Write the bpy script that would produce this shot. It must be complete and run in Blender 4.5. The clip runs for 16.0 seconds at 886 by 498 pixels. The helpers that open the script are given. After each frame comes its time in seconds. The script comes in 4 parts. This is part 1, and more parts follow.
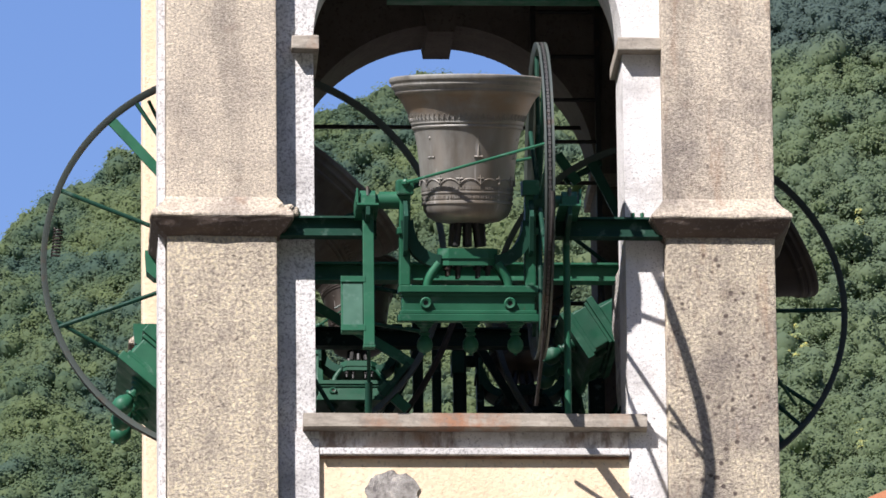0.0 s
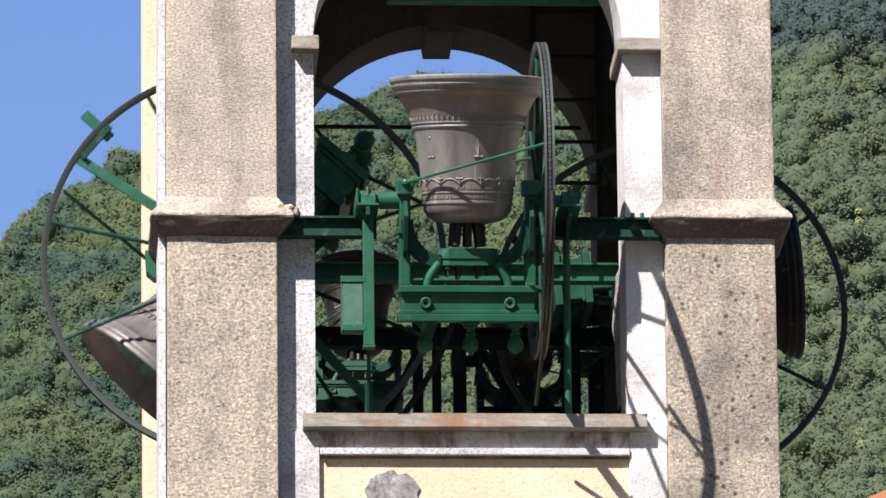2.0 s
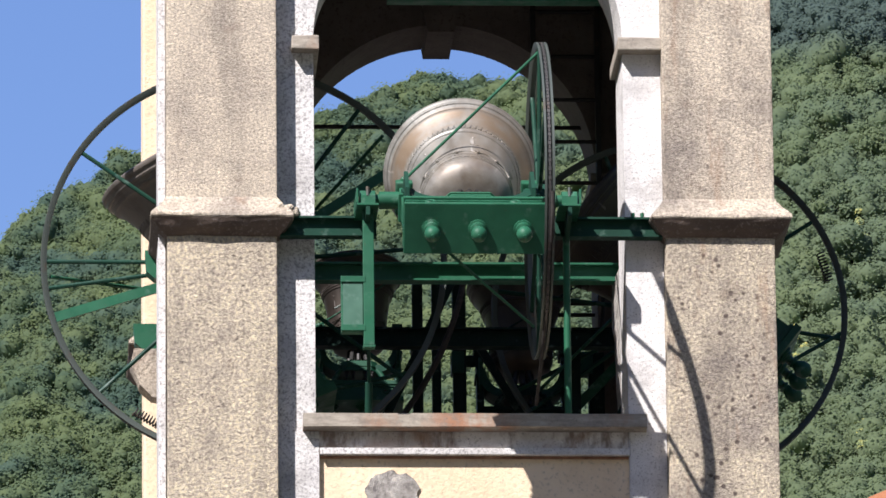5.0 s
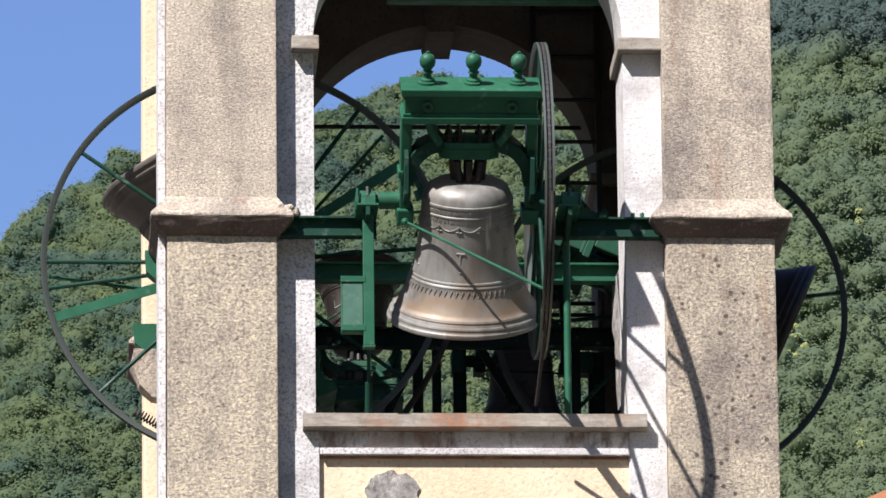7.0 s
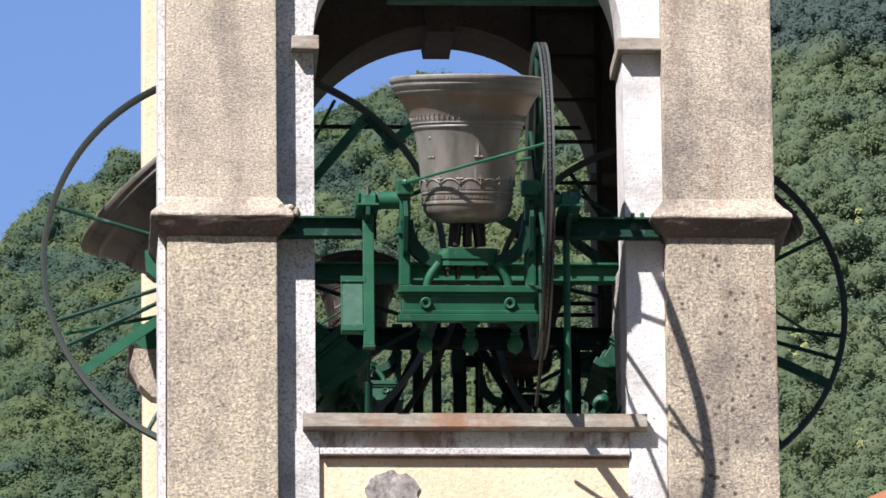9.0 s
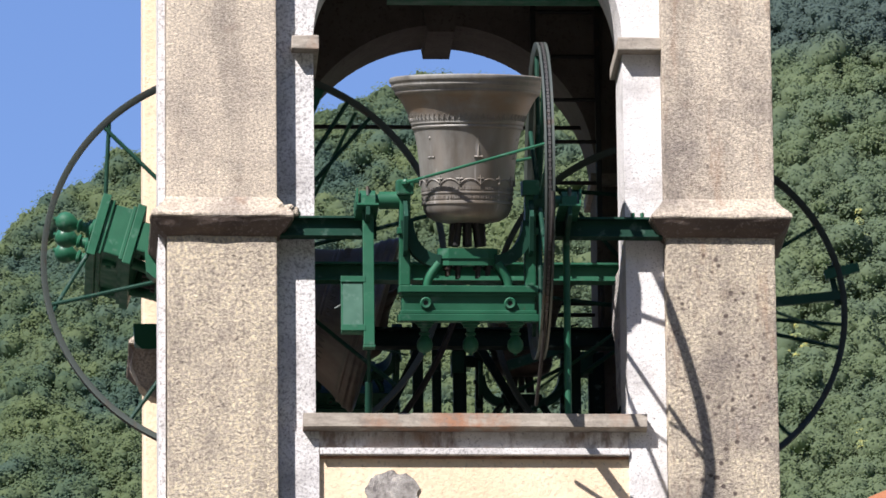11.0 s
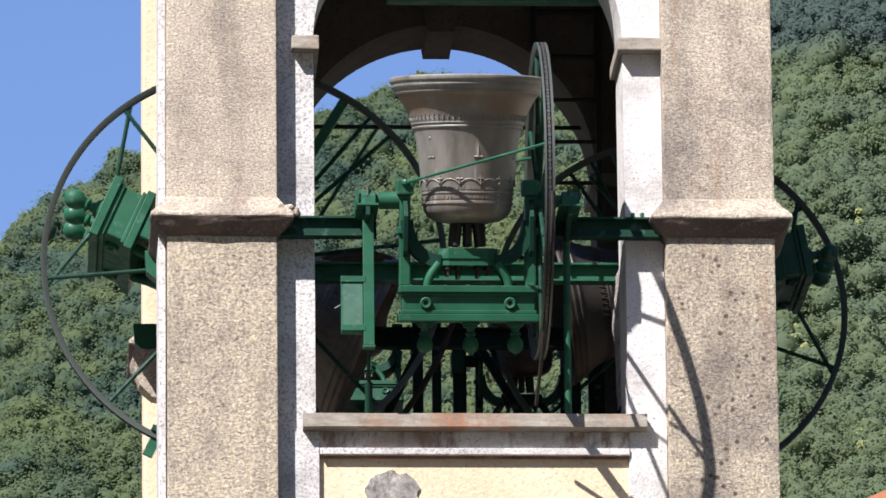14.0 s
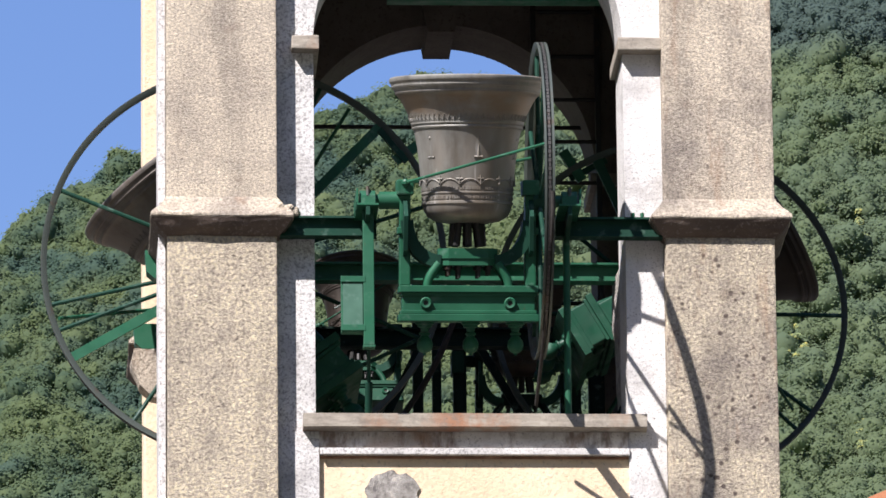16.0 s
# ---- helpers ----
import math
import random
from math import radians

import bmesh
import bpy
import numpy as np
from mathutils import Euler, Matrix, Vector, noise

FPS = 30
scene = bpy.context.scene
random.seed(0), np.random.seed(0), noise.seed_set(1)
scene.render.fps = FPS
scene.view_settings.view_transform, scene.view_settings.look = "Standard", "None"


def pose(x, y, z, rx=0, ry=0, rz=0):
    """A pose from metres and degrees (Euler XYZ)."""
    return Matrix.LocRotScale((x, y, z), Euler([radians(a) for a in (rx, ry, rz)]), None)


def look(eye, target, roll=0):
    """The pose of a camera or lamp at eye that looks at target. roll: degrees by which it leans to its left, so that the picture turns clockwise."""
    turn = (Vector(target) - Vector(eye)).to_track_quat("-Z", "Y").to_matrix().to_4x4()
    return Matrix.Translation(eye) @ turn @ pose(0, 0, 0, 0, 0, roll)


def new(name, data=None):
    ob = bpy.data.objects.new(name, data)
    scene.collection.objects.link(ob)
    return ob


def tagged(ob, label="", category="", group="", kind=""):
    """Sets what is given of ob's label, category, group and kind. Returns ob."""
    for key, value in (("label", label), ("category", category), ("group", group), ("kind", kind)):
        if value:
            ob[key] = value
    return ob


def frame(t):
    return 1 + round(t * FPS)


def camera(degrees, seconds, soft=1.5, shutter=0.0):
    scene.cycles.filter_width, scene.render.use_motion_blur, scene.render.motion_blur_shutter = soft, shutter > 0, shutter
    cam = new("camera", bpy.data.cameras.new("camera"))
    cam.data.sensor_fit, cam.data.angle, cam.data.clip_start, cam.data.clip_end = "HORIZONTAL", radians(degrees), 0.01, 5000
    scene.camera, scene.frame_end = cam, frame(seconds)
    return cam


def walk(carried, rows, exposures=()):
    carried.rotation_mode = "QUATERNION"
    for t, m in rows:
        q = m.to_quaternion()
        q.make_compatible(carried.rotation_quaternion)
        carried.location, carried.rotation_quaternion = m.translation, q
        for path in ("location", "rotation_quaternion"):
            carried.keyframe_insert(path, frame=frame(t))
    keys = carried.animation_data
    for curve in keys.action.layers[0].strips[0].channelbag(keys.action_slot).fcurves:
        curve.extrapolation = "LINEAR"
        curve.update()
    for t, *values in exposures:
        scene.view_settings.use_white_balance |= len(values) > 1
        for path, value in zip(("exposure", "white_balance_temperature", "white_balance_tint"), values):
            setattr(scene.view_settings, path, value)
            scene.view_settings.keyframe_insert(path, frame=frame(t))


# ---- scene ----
# camera: on the ground, some 48 m from the belfry, long lens
cam = camera(6.24, 16.0, soft=1.6, shutter=0.15)
EYE = (-2.833, -46.178, -11.817)
AIM = (-0.17, 0.0, 1.01)
walk(cam, [(0, look(EYE, AIM, -0.65)), (16, look(EYE, AIM, -0.65))], exposures=[(t, e, 6360, 15.9) for t, e in ((0, 0.99), (2.5, 0.99), (4.2, 0.99), (6.3, 0.94), (7.4, 0.92), (8.0, 0.99), (16, 0.99))])

# ---- light ----
SUN_TO = Vector((-0.88, -1.0, 1.41)).normalized()
world = bpy.data.worlds.new("sky")
scene.world = world
world.use_nodes = True
_wn = world.node_tree.nodes
_sky = _wn.new("ShaderNodeTexSky")
_sky.sky_type = "NISHITA"
_sky.sun_disc = False
_sky.sun_elevation = math.asin(SUN_TO.z)
_sky.sun_rotation = math.atan2(SUN_TO.x, SUN_TO.y)
_sky.air_density, _sky.dust_density, _sky.ozone_density = 1.25, 0.3, 4.5
_wn["Background"].inputs["Strength"].default_value = 0.074
_tone = _wn.new("ShaderNodeHueSaturation")
_tone.inputs["Hue"].default_value, _tone.inputs["Saturation"].default_value = 0.516, 1.14
world.node_tree.links.new(_sky.outputs[0], _tone.inputs["Color"])
world.node_tree.links.new(_tone.outputs[0], _wn["Background"].inputs["Color"])
_sun = new("sun", bpy.data.lights.new("sun", "SUN"))
_sun.data.energy, _sun.data.angle, _sun.data.color = 4.75, radians(0.53), (1.0, 0.955, 0.90)
_sun.matrix_world = look(tuple(SUN_TO * 60), (0, 0, 0))


# ---- materials ----
class Mat:
    """A small builder for node materials."""

    def __init__(self, name, rough=0.8, metal=0.0):
        self.m = bpy.data.materials.new(name)
        self.m.use_nodes = True
        self.t = self.m.node_tree
        self.b = self.t.nodes["Principled BSDF"]
        self.b.inputs["Roughness"].default_value = rough
        self.b.inputs["Metallic"].default_value = metal
        self.co = self.t.nodes.new("ShaderNodeTexCoord").outputs["Object"]

    def n(self, kind, **sets):
        node = self.t.nodes.new(kind)
        for k, v in sets.items():
            node.inputs[k].default_value = v
        return node

    def link(self, a, b):
        self.t.links.new(a, b)

    def stretch(self, x, y, z):
        node = self.n("ShaderNodeMapping", Scale=(x, y, z))
        self.link(self.co, node.inputs["Vector"])
        return node.outputs[0]

    def noise(self, scale, detail=4.0, rough=0.6, co=None):
        node = self.n("ShaderNodeTexNoise", Scale=scale, Detail=detail, Roughness=rough)
        self.link(co or self.co, node.inputs["Vector"])
        return node.outputs["Fac"]

    def cells(self, scale, co=None):
        node = self.n("ShaderNodeTexVoronoi", Scale=scale)
        self.link(co or self.co, node.inputs["Vector"])
        return node.outputs["Distance"]

    def unit(self, sock, lo, hi):
        node = self.n("ShaderNodeMapRange")
        node.inputs["From Min"].default_value, node.inputs["From Max"].default_value = lo, hi
        self.link(sock, node.inputs["Value"])
        return node.outputs[0]

    def ramp(self, fac, *stops):
        node = self.t.nodes.new("ShaderNodeValToRGB")
        els = node.color_ramp.elements
        while len(els) < len(stops):
            els.new(0.5)
        for el, (p, c) in zip(els, stops):
            el.position = p
            el.color = (*c, 1) if len(c) == 3 else c
        self.link(fac, node.inputs[0])
        return node.outputs["Color"]

    def mix(self, fac, a, b, kind="MIX"):
        node = self.t.nodes.new("ShaderNodeMix")
        node.data_type, node.blend_type = "RGBA", kind
        for sock, v in ((node.inputs[0], fac), (node.inputs[6], a), (node.inputs[7], b)):
            if isinstance(v, (int, float)):
                sock.default_value = v
            elif isinstance(v, tuple):
                sock.default_value = (*v, 1)
            else:
                self.link(v, sock)
        return node.outputs[2]

    def colour(self, sock):
        if isinstance(sock, tuple):
            self.b.inputs["Base Color"].default_value = (*sock, 1)
        else:
            self.link(sock, self.b.inputs["Base Color"])

    def bump(self, height, strength=0.5, distance=0.01):
        node = self.n("ShaderNodeBump", Strength=strength, Distance=distance)
        self.link(height, node.inputs["Height"])
        last = self.b.inputs["Normal"].links
        if last:
            self.link(last[0].from_socket, node.inputs["Normal"])
        self.link(node.outputs[0], self.b.inputs["Normal"])


W, K = (1, 1, 1), (0, 0, 0)


def roughcast(name, coarse, stain=0.0, holes=0.0):
    """Thrown render; coarse is 0 for the sandy upper coat, 1 for the pebbly lower one; stain adds grey weathering."""
    a = Mat(name, 0.95)
    grain = a.noise(62 - 12 * coarse, 4, 0.74)
    big = a.noise(1.25, 6, 0.68)
    streak = a.noise(2.0, 5, 0.66, a.stretch(1.9, 1.9, 0.28))
    k = 1.34 - 0.12 * coarse
    pale = a.ramp(grain, (0.30, (0.30 - 0.03 * coarse, 0.250 - 0.03 * coarse, 0.190 - 0.02 * coarse)), (0.46, (0.43 * k, 0.370 * k, 0.290 * k)), (0.62, ((0.65 + 0.04 * coarse) * k, (0.572 + 0.035 * coarse) * k, (0.445 - 0.025 * coarse) * k)))
    dark = a.ramp(grain, (0.32, (0.14 - 0.03 * coarse, 0.120 - 0.03 * coarse, 0.098 - 0.025 * coarse)), (0.5, (0.27 * k, 0.232 * k, 0.192 * k)), (0.66, (0.38 * k, 0.332 * k, 0.275 * k)))
    base = a.mix(a.ramp(big, (0.46 - stain, K), (0.68 - stain, W)), pale, dark)
    base = a.mix(a.ramp(streak, (0.50 - stain * 0.6, K), (0.70 - stain * 0.4, (0.45,) * 3)), base, (0.165, 0.142, 0.122))
    base = a.mix(a.ramp(a.noise(6, 4), (0.60, K), (0.76, (0.45,) * 3)), base, (0.25, 0.175, 0.125))
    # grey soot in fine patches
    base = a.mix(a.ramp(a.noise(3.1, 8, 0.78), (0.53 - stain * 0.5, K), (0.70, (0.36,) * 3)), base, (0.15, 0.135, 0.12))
    speck = a.ramp(a.noise(34 - 10 * coarse, 3, 0.75), (0.64 - 0.04 * coarse, K), (0.70 - 0.03 * coarse, (0.5,) * 3))
    base = a.mix(speck, base, (0.085, 0.068, 0.055))
    pits = a.ramp(a.cells(22), (0.10, W), (0.17, K))
    some = a.ramp(a.noise(9, 2), (0.50, K), (0.60, (0.75,) * 3))
    base = a.mix(a.mix(1.0, pits, some, "MULTIPLY"), base, (0.13, 0.10, 0.085))
    if holes:
        # lost pebbles, and a rusty wash down the arris
        lost = a.ramp(a.cells(15), (0.16, W), (0.27, K))
        where = a.ramp(a.noise(4, 3), (0.48, K), (0.56, (holes,) * 3))
        base = a.mix(a.mix(1.0, lost, where, "MULTIPLY"), base, (0.085, 0.062, 0.052))
        base = a.mix(a.ramp(a.noise(2.6, 5, 0.7, a.stretch(2.4, 2.4, 0.5)), (0.55, K), (0.68, (0.5,) * 3)), base, (0.34, 0.20, 0.12))
    a.colour(base)
    a.bump(a.noise(42, 3, 0.6, a.stretch(1, 1, 1.3)), 0.42, 0.016 - 0.003 * coarse)
    a.bump(a.noise(80 - 22 * coarse, 5, 0.75), 1.0, 0.018 + 0.003 * coarse)
    return a.m


def plaster(name, pale, dull, spots, relief=0.35, spread=(0.50, 0.72), flake=42, damp_west=0.0):
    a = Mat(name, 0.9)
    big = a.noise(2.6, 6, 0.65)
    streak = a.noise(5.0, 4, 0.6, a.stretch(1.5, 1.5, 0.22))
    base = a.mix(a.ramp(big, (spread[0], K), (spread[1], W)), pale, dull)
    base = a.mix(a.ramp(streak, (0.55, K), (0.75, (0.5,) * 3)), base, dull)
    flakes = a.noise(flake, 3, 0.75)
    patchy = a.ramp(a.noise(1.7, 4, 0.6), (0.34, (0.3,) * 3), (0.52, W))
    # the damp west side has flaked the most
    axes = a.n("ShaderNodeSeparateXYZ")
    a.link(a.co, axes.inputs[0])
    damp = a.ramp(axes.outputs["X"], (0.0, (damp_west,) * 3), (0.5, K))
    blotch = a.ramp(a.noise(55, 5, 0.8), (0.52, K), (0.58, W))
    base = a.mix(a.mix(1.0, blotch, damp, "MULTIPLY"), base, spots)
    base = a.mix(a.mix(1.0, a.ramp(flakes, (0.57, K), (0.63, (0.85,) * 3)), patchy, "MULTIPLY"), base, spots)
    a.colour(base)
    a.bump(a.noise(40, 4, 0.65), relief, 0.008)
    return a.m


def stone():
    a = Mat("sill_stone", 0.85)
    long = a.stretch(2.0, 2.0, 9.0)
    n1 = a.noise(1.6, 5, 0.6, a.stretch(1.2, 2, 1))
    base = a.ramp(a.noise(4, 6, 0.65, long), (0.3, (0.215, 0.19, 0.155)), (0.55, (0.34, 0.305, 0.25)), (0.75, (0.44, 0.40, 0.335)))
    base = a.mix(a.ramp(n1, (0.56, K), (0.68, (0.75,) * 3)), base, (0.32, 0.15, 0.075))
    # rust washed off the ironwork, spread about the middle of the slab
    axes = a.n("ShaderNodeSeparateXYZ")
    a.link(a.co, axes.inputs[0])
    mid = a.ramp(a.unit(axes.outputs["X"], -0.8, 0.8), (0.30, K), (0.42, W), (0.60, W), (0.68, K))
    base = a.mix(a.mix(1.0, mid, a.ramp(a.noise(5, 5, 0.7), (0.38, K), (0.56, (0.85,) * 3)), "MULTIPLY"), base, (0.33, 0.145, 0.07))
    base = a.mix(a.ramp(a.noise(7, 5, 0.75), (0.52, K), (0.66, (0.7,) * 3)), base, (0.20, 0.175, 0.145))
    base = a.mix(a.ramp(a.noise(60, 3), (0.60, K), (0.72, (0.6,) * 3)), base, (0.1, 0.085, 0.07))
    a.colour(base)
    a.bump(a.noise(45, 4, 0.7), 0.4, 0.006)
    return a.m


def stained():
    """Limewash under the sill, with brown runs."""
    a = Mat("stained_limewash", 0.9)
    base = a.mix(a.ramp(a.noise(3.0, 5, 0.65), (0.42, K), (0.68, W)), (0.66, 0.63, 0.60), (0.42, 0.38, 0.35))
    runs = a.noise(4.0, 5, 0.7, a.stretch(1.3, 1, 0.5))
    base = a.mix(a.ramp(runs, (0.50, K), (0.62, (0.85,) * 3)), base, (0.17, 0.115, 0.085))
    base = a.mix(a.ramp(a.noise(2.2, 3, 0.6), (0.55, K), (0.66, (0.6,) * 3)), base, (0.36, 0.22, 0.14))
    base = a.mix(a.ramp(a.noise(70, 3, 0.7), (0.58, K), (0.66, (0.7,) * 3)), base, (0.2, 0.18, 0.17))
    a.colour(base)
    a.bump(a.noise(40, 4, 0.65), 0.6, 0.008)
    return a.m


def paint(name, lit, dull, rough=0.42, gloss=0.4):
    a = Mat(name, rough)
    a.b.inputs["Specular IOR Level"].default_value = gloss
    base = a.mix(a.ramp(a.noise(5, 5, 0.6), (0.40, K), (0.70, W)), lit, dull)
    base = a.mix(a.ramp(a.noise(26, 4, 0.7), (0.66, K), (0.74, (0.7,) * 3)), base, (0.09, 0.06, 0.035))
    base = a.mix(a.ramp(a.noise(11, 3, 0.6), (0.60, K), (0.72, (0.18,) * 3)), base, (0.30, 0.42, 0.36))
    a.colour(base)
    a.link(a.ramp(a.noise(9, 4), (0.3, (rough - 0.12,) * 3), (0.7, (rough + 0.2,) * 3)), a.b.inputs["Roughness"])
    a.bump(a.noise(70, 3), 0.12, 0.003)
    return a.m


def bronze(name, lit, dark, green, amount, runs=0.3, brown=(0.20, 0.145, 0.095)):
    a = Mat(name, 0.52, 0.35)
    streak = a.noise(3.0, 5, 0.65, a.stretch(2.2, 2.2, 0.5))
    base = a.ramp(streak, (0.3, dark), (0.55, lit), (0.75, tuple(min(1, c * 1.25) for c in lit)))
    base = a.mix(a.ramp(a.noise(4.5, 5, 0.7), (0.5 - amount, K), (0.85 - amount, W)), base, green)
    base = a.mix(a.ramp(a.noise(30, 4, 0.7), (0.60, K), (0.76, (0.4,) * 3)), base, dark)
    base = a.mix(a.ramp(a.noise(1.9, 4, 0.6, a.stretch(1, 1, 0.5)), (0.48, K), (0.66, (0.55 * runs,) * 3)), base, brown)
    drips = a.ramp(a.noise(13, 2, 0.5, a.stretch(1, 1, 0.12)), (0.665, K), (0.70, W))
    some = a.ramp(a.noise(2.4, 2), (0.50, K), (0.56, (0.6 * runs,) * 3))
    base = a.mix(a.mix(1.0, drips, some, "MULTIPLY"), base, (0.55, 0.53, 0.49))
    if runs > 0.9:
        axes = a.n("ShaderNodeSeparateXYZ")
        a.link(a.co, axes.inputs[0])
        band = a.ramp(axes.outputs["Z"], (0.47, K), (0.52, W), (0.60, W), (0.64, K))
        base = a.mix(a.mix(1.0, band, a.ramp(a.noise(2.5, 4, 0.6, a.stretch(1, 1, 2.0)), (0.36, K), (0.54, (0.85,) * 3)), "MULTIPLY"), base, (0.225, 0.160, 0.100))
    a.colour(base)
    a.link(a.ramp(streak, (0.3, (0.42,) * 3), (0.7, (0.66,) * 3)), a.b.inputs["Roughness"])
    a.bump(a.noise(36, 4), 0.12, 0.004)
    return a.m


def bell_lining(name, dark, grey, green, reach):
    """The inside of a bell: verdigris towards the mouth (local z above reach), shade painted as dark colour deeper in.
    """
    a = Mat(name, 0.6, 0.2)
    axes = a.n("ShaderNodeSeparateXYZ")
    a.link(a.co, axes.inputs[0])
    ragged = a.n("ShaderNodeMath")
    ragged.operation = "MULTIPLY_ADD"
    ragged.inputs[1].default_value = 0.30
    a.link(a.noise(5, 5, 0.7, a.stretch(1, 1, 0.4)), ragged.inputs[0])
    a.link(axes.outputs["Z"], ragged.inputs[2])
    near_mouth = a.n("ShaderNodeMapRange")
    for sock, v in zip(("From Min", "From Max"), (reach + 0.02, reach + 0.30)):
        near_mouth.inputs[sock].default_value = v
    a.link(ragged.outputs[0], near_mouth.inputs["Value"])
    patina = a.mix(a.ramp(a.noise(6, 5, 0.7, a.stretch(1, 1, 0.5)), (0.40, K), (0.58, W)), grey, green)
    a.colour(a.mix(near_mouth.outputs[0], dark, patina))
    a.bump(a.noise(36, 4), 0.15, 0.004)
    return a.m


def iron(name, c, rust=0.3):
    a = Mat(name, 0.55, 0.4)
    base = a.mix(a.ramp(a.noise(8, 5, 0.65), (0.62 - rust * 0.4, K), (0.8, W)), c, (0.10, 0.055, 0.03))
    a.colour(base)
    a.bump(a.noise(60, 3), 0.25, 0.003)
    return a.m


DARK_BAND_Z = 410.0                  # height from which the darker band begins on the eastern slope


def leaves():
    a = Mat("woodland_leaves", 0.95)
    a.b.inputs["Specular IOR Level"].default_value = 0.1
    geo = a.t.nodes.new("ShaderNodeNewGeometry")
    isl = geo.outputs["Random Per Island"]
    # leaf greens are set pale, with some distance haze in the colour
    base = a.ramp(isl, (0.0, (0.134, 0.190, 0.104)), (1.0, (0.158, 0.215, 0.116)))
    kind_ = a.n("ShaderNodeTexVoronoi", Scale=0.16)
    a.link(a.co, kind_.inputs["Vector"])
    stand = a.ramp(kind_.outputs["Color"], (0.25, (0.100, 0.162, 0.112)), (0.5, (0.145, 0.208, 0.114)), (0.8, (0.200, 0.255, 0.120)))
    base = a.mix(0.6, base, stand)
    base = a.mix(a.ramp(a.noise(0.045, 4, 0.6), (0.47, K), (0.60, (0.7,) * 3)), base, (0.215, 0.270, 0.130))
    base = a.mix(a.ramp(a.noise(0.04, 4, 0.6, a.stretch(1, 1, 1.7)), (0.48, K), (0.60, (0.8,) * 3)), base, (0.098, 0.165, 0.135))
    # sun and haze of the eastern slope painted as paler leaves; darker band high above
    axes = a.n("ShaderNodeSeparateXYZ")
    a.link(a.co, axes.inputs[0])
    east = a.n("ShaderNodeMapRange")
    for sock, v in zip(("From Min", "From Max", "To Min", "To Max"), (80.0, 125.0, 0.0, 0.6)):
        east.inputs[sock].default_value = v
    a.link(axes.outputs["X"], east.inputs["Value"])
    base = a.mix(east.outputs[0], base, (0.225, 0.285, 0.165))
    high = a.n("ShaderNodeMapRange")
    for sock, v in zip(("From Min", "From Max", "To Min", "To Max"), (DARK_BAND_Z - 4.0, DARK_BAND_Z + 5.0, 0.0, 0.9)):
        high.inputs[sock].default_value = v
    shifted = a.n("ShaderNodeMath")
    lump = a.n("ShaderNodeMath")
    lump.operation = "MULTIPLY"
    lump.inputs[1].default_value = 8.0
    a.link(a.noise(0.08, 2, 0.5), lump.inputs[0])
    a.link(axes.outputs["Z"], shifted.inputs[0])
    a.link(lump.outputs[0], shifted.inputs[1])
    a.link(shifted.outputs[0], high.inputs["Value"])
    dark_ = a.mix(1.0, high.outputs[0], a.ramp(east.outputs[0], (0.3, K), (0.6, W)), "MULTIPLY")
    base = a.mix(dark_, base, (0.120, 0.172, 0.155))
    a.colour(base)
    a.b.inputs["Transmission Weight"].default_value = 0.0
    tl = a.n("ShaderNodeBsdfTranslucent")
    a.link(base, tl.inputs["Color"])
    ms = a.n("ShaderNodeMixShader", Fac=0.64)
    out = a.t.nodes["Material Output"]
    a.link(a.b.outputs[0], ms.inputs[1])
    a.link(tl.outputs[0], ms.inputs[2])
    a.link(ms.outputs[0], out.inputs["Surface"])
    return a.m


def simple(name, stops, scale, rough=0.9, relief=0.2):
    a = Mat(name, rough)
    a.colour(a.ramp(a.noise(scale, 6, 0.65), *stops))
    a.bump(a.noise(scale * 8, 4), relief, 0.02)
    return a.m


ROUGH = roughcast("sandy_roughcast", 0.0)
PEBBLE = roughcast("pebbly_roughcast", 1.0)
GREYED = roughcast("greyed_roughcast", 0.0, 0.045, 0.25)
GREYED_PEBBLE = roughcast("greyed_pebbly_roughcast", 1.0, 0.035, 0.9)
WHITE = plaster("white_limewash", (0.655, 0.645, 0.625), (0.35, 0.335, 0.32), (0.20, 0.19, 0.185), 0.75, (0.48, 0.76), 85, 0.75)
CREAM = plaster("cream_plaster", (0.78, 0.63, 0.44), (0.68, 0.525, 0.35), (0.52, 0.42, 0.30), 0.8, (0.45, 0.7))
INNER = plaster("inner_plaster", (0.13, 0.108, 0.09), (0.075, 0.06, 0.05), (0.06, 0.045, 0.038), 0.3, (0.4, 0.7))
BARE = simple("bare_cement", ((0.36, (0.17, 0.16, 0.15)), (0.46, (0.33, 0.31, 0.28)), (0.56, (0.42, 0.40, 0.37)), (0.66, (0.62, 0.58, 0.51))), 16, 0.9, 0.9)
STONE = stone()
STAINED = stained()
RUSTED = simple("rust_stained_plaster", ((0.35, (0.16, 0.075, 0.045)), (0.6, (0.36, 0.20, 0.13)), (0.75, (0.55, 0.42, 0.31))), 7, 0.9, 0.4)
# stained brown; the shade under the cornice is put into this colour
COVING = plaster("shaded_brown_plaster", (0.150, 0.112, 0.088), (0.075, 0.055, 0.045), (0.24, 0.20, 0.17), 0.8, (0.38, 0.66))
GREEN = paint("green_paint", (0.020, 0.112, 0.060), (0.013, 0.080, 0.043), 0.45, 0.25)
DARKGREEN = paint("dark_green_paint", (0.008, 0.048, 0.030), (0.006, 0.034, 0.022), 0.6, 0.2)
# near-black copy of the green paint, holding the shade inside the belfry
SHADED_GREEN = paint("shaded_green_paint", (0.004, 0.017, 0.012), (0.003, 0.010, 0.008), 0.6, 0.15)
RIMMAT = iron("grey_green_iron", (0.068, 0.084, 0.074), 0.1)
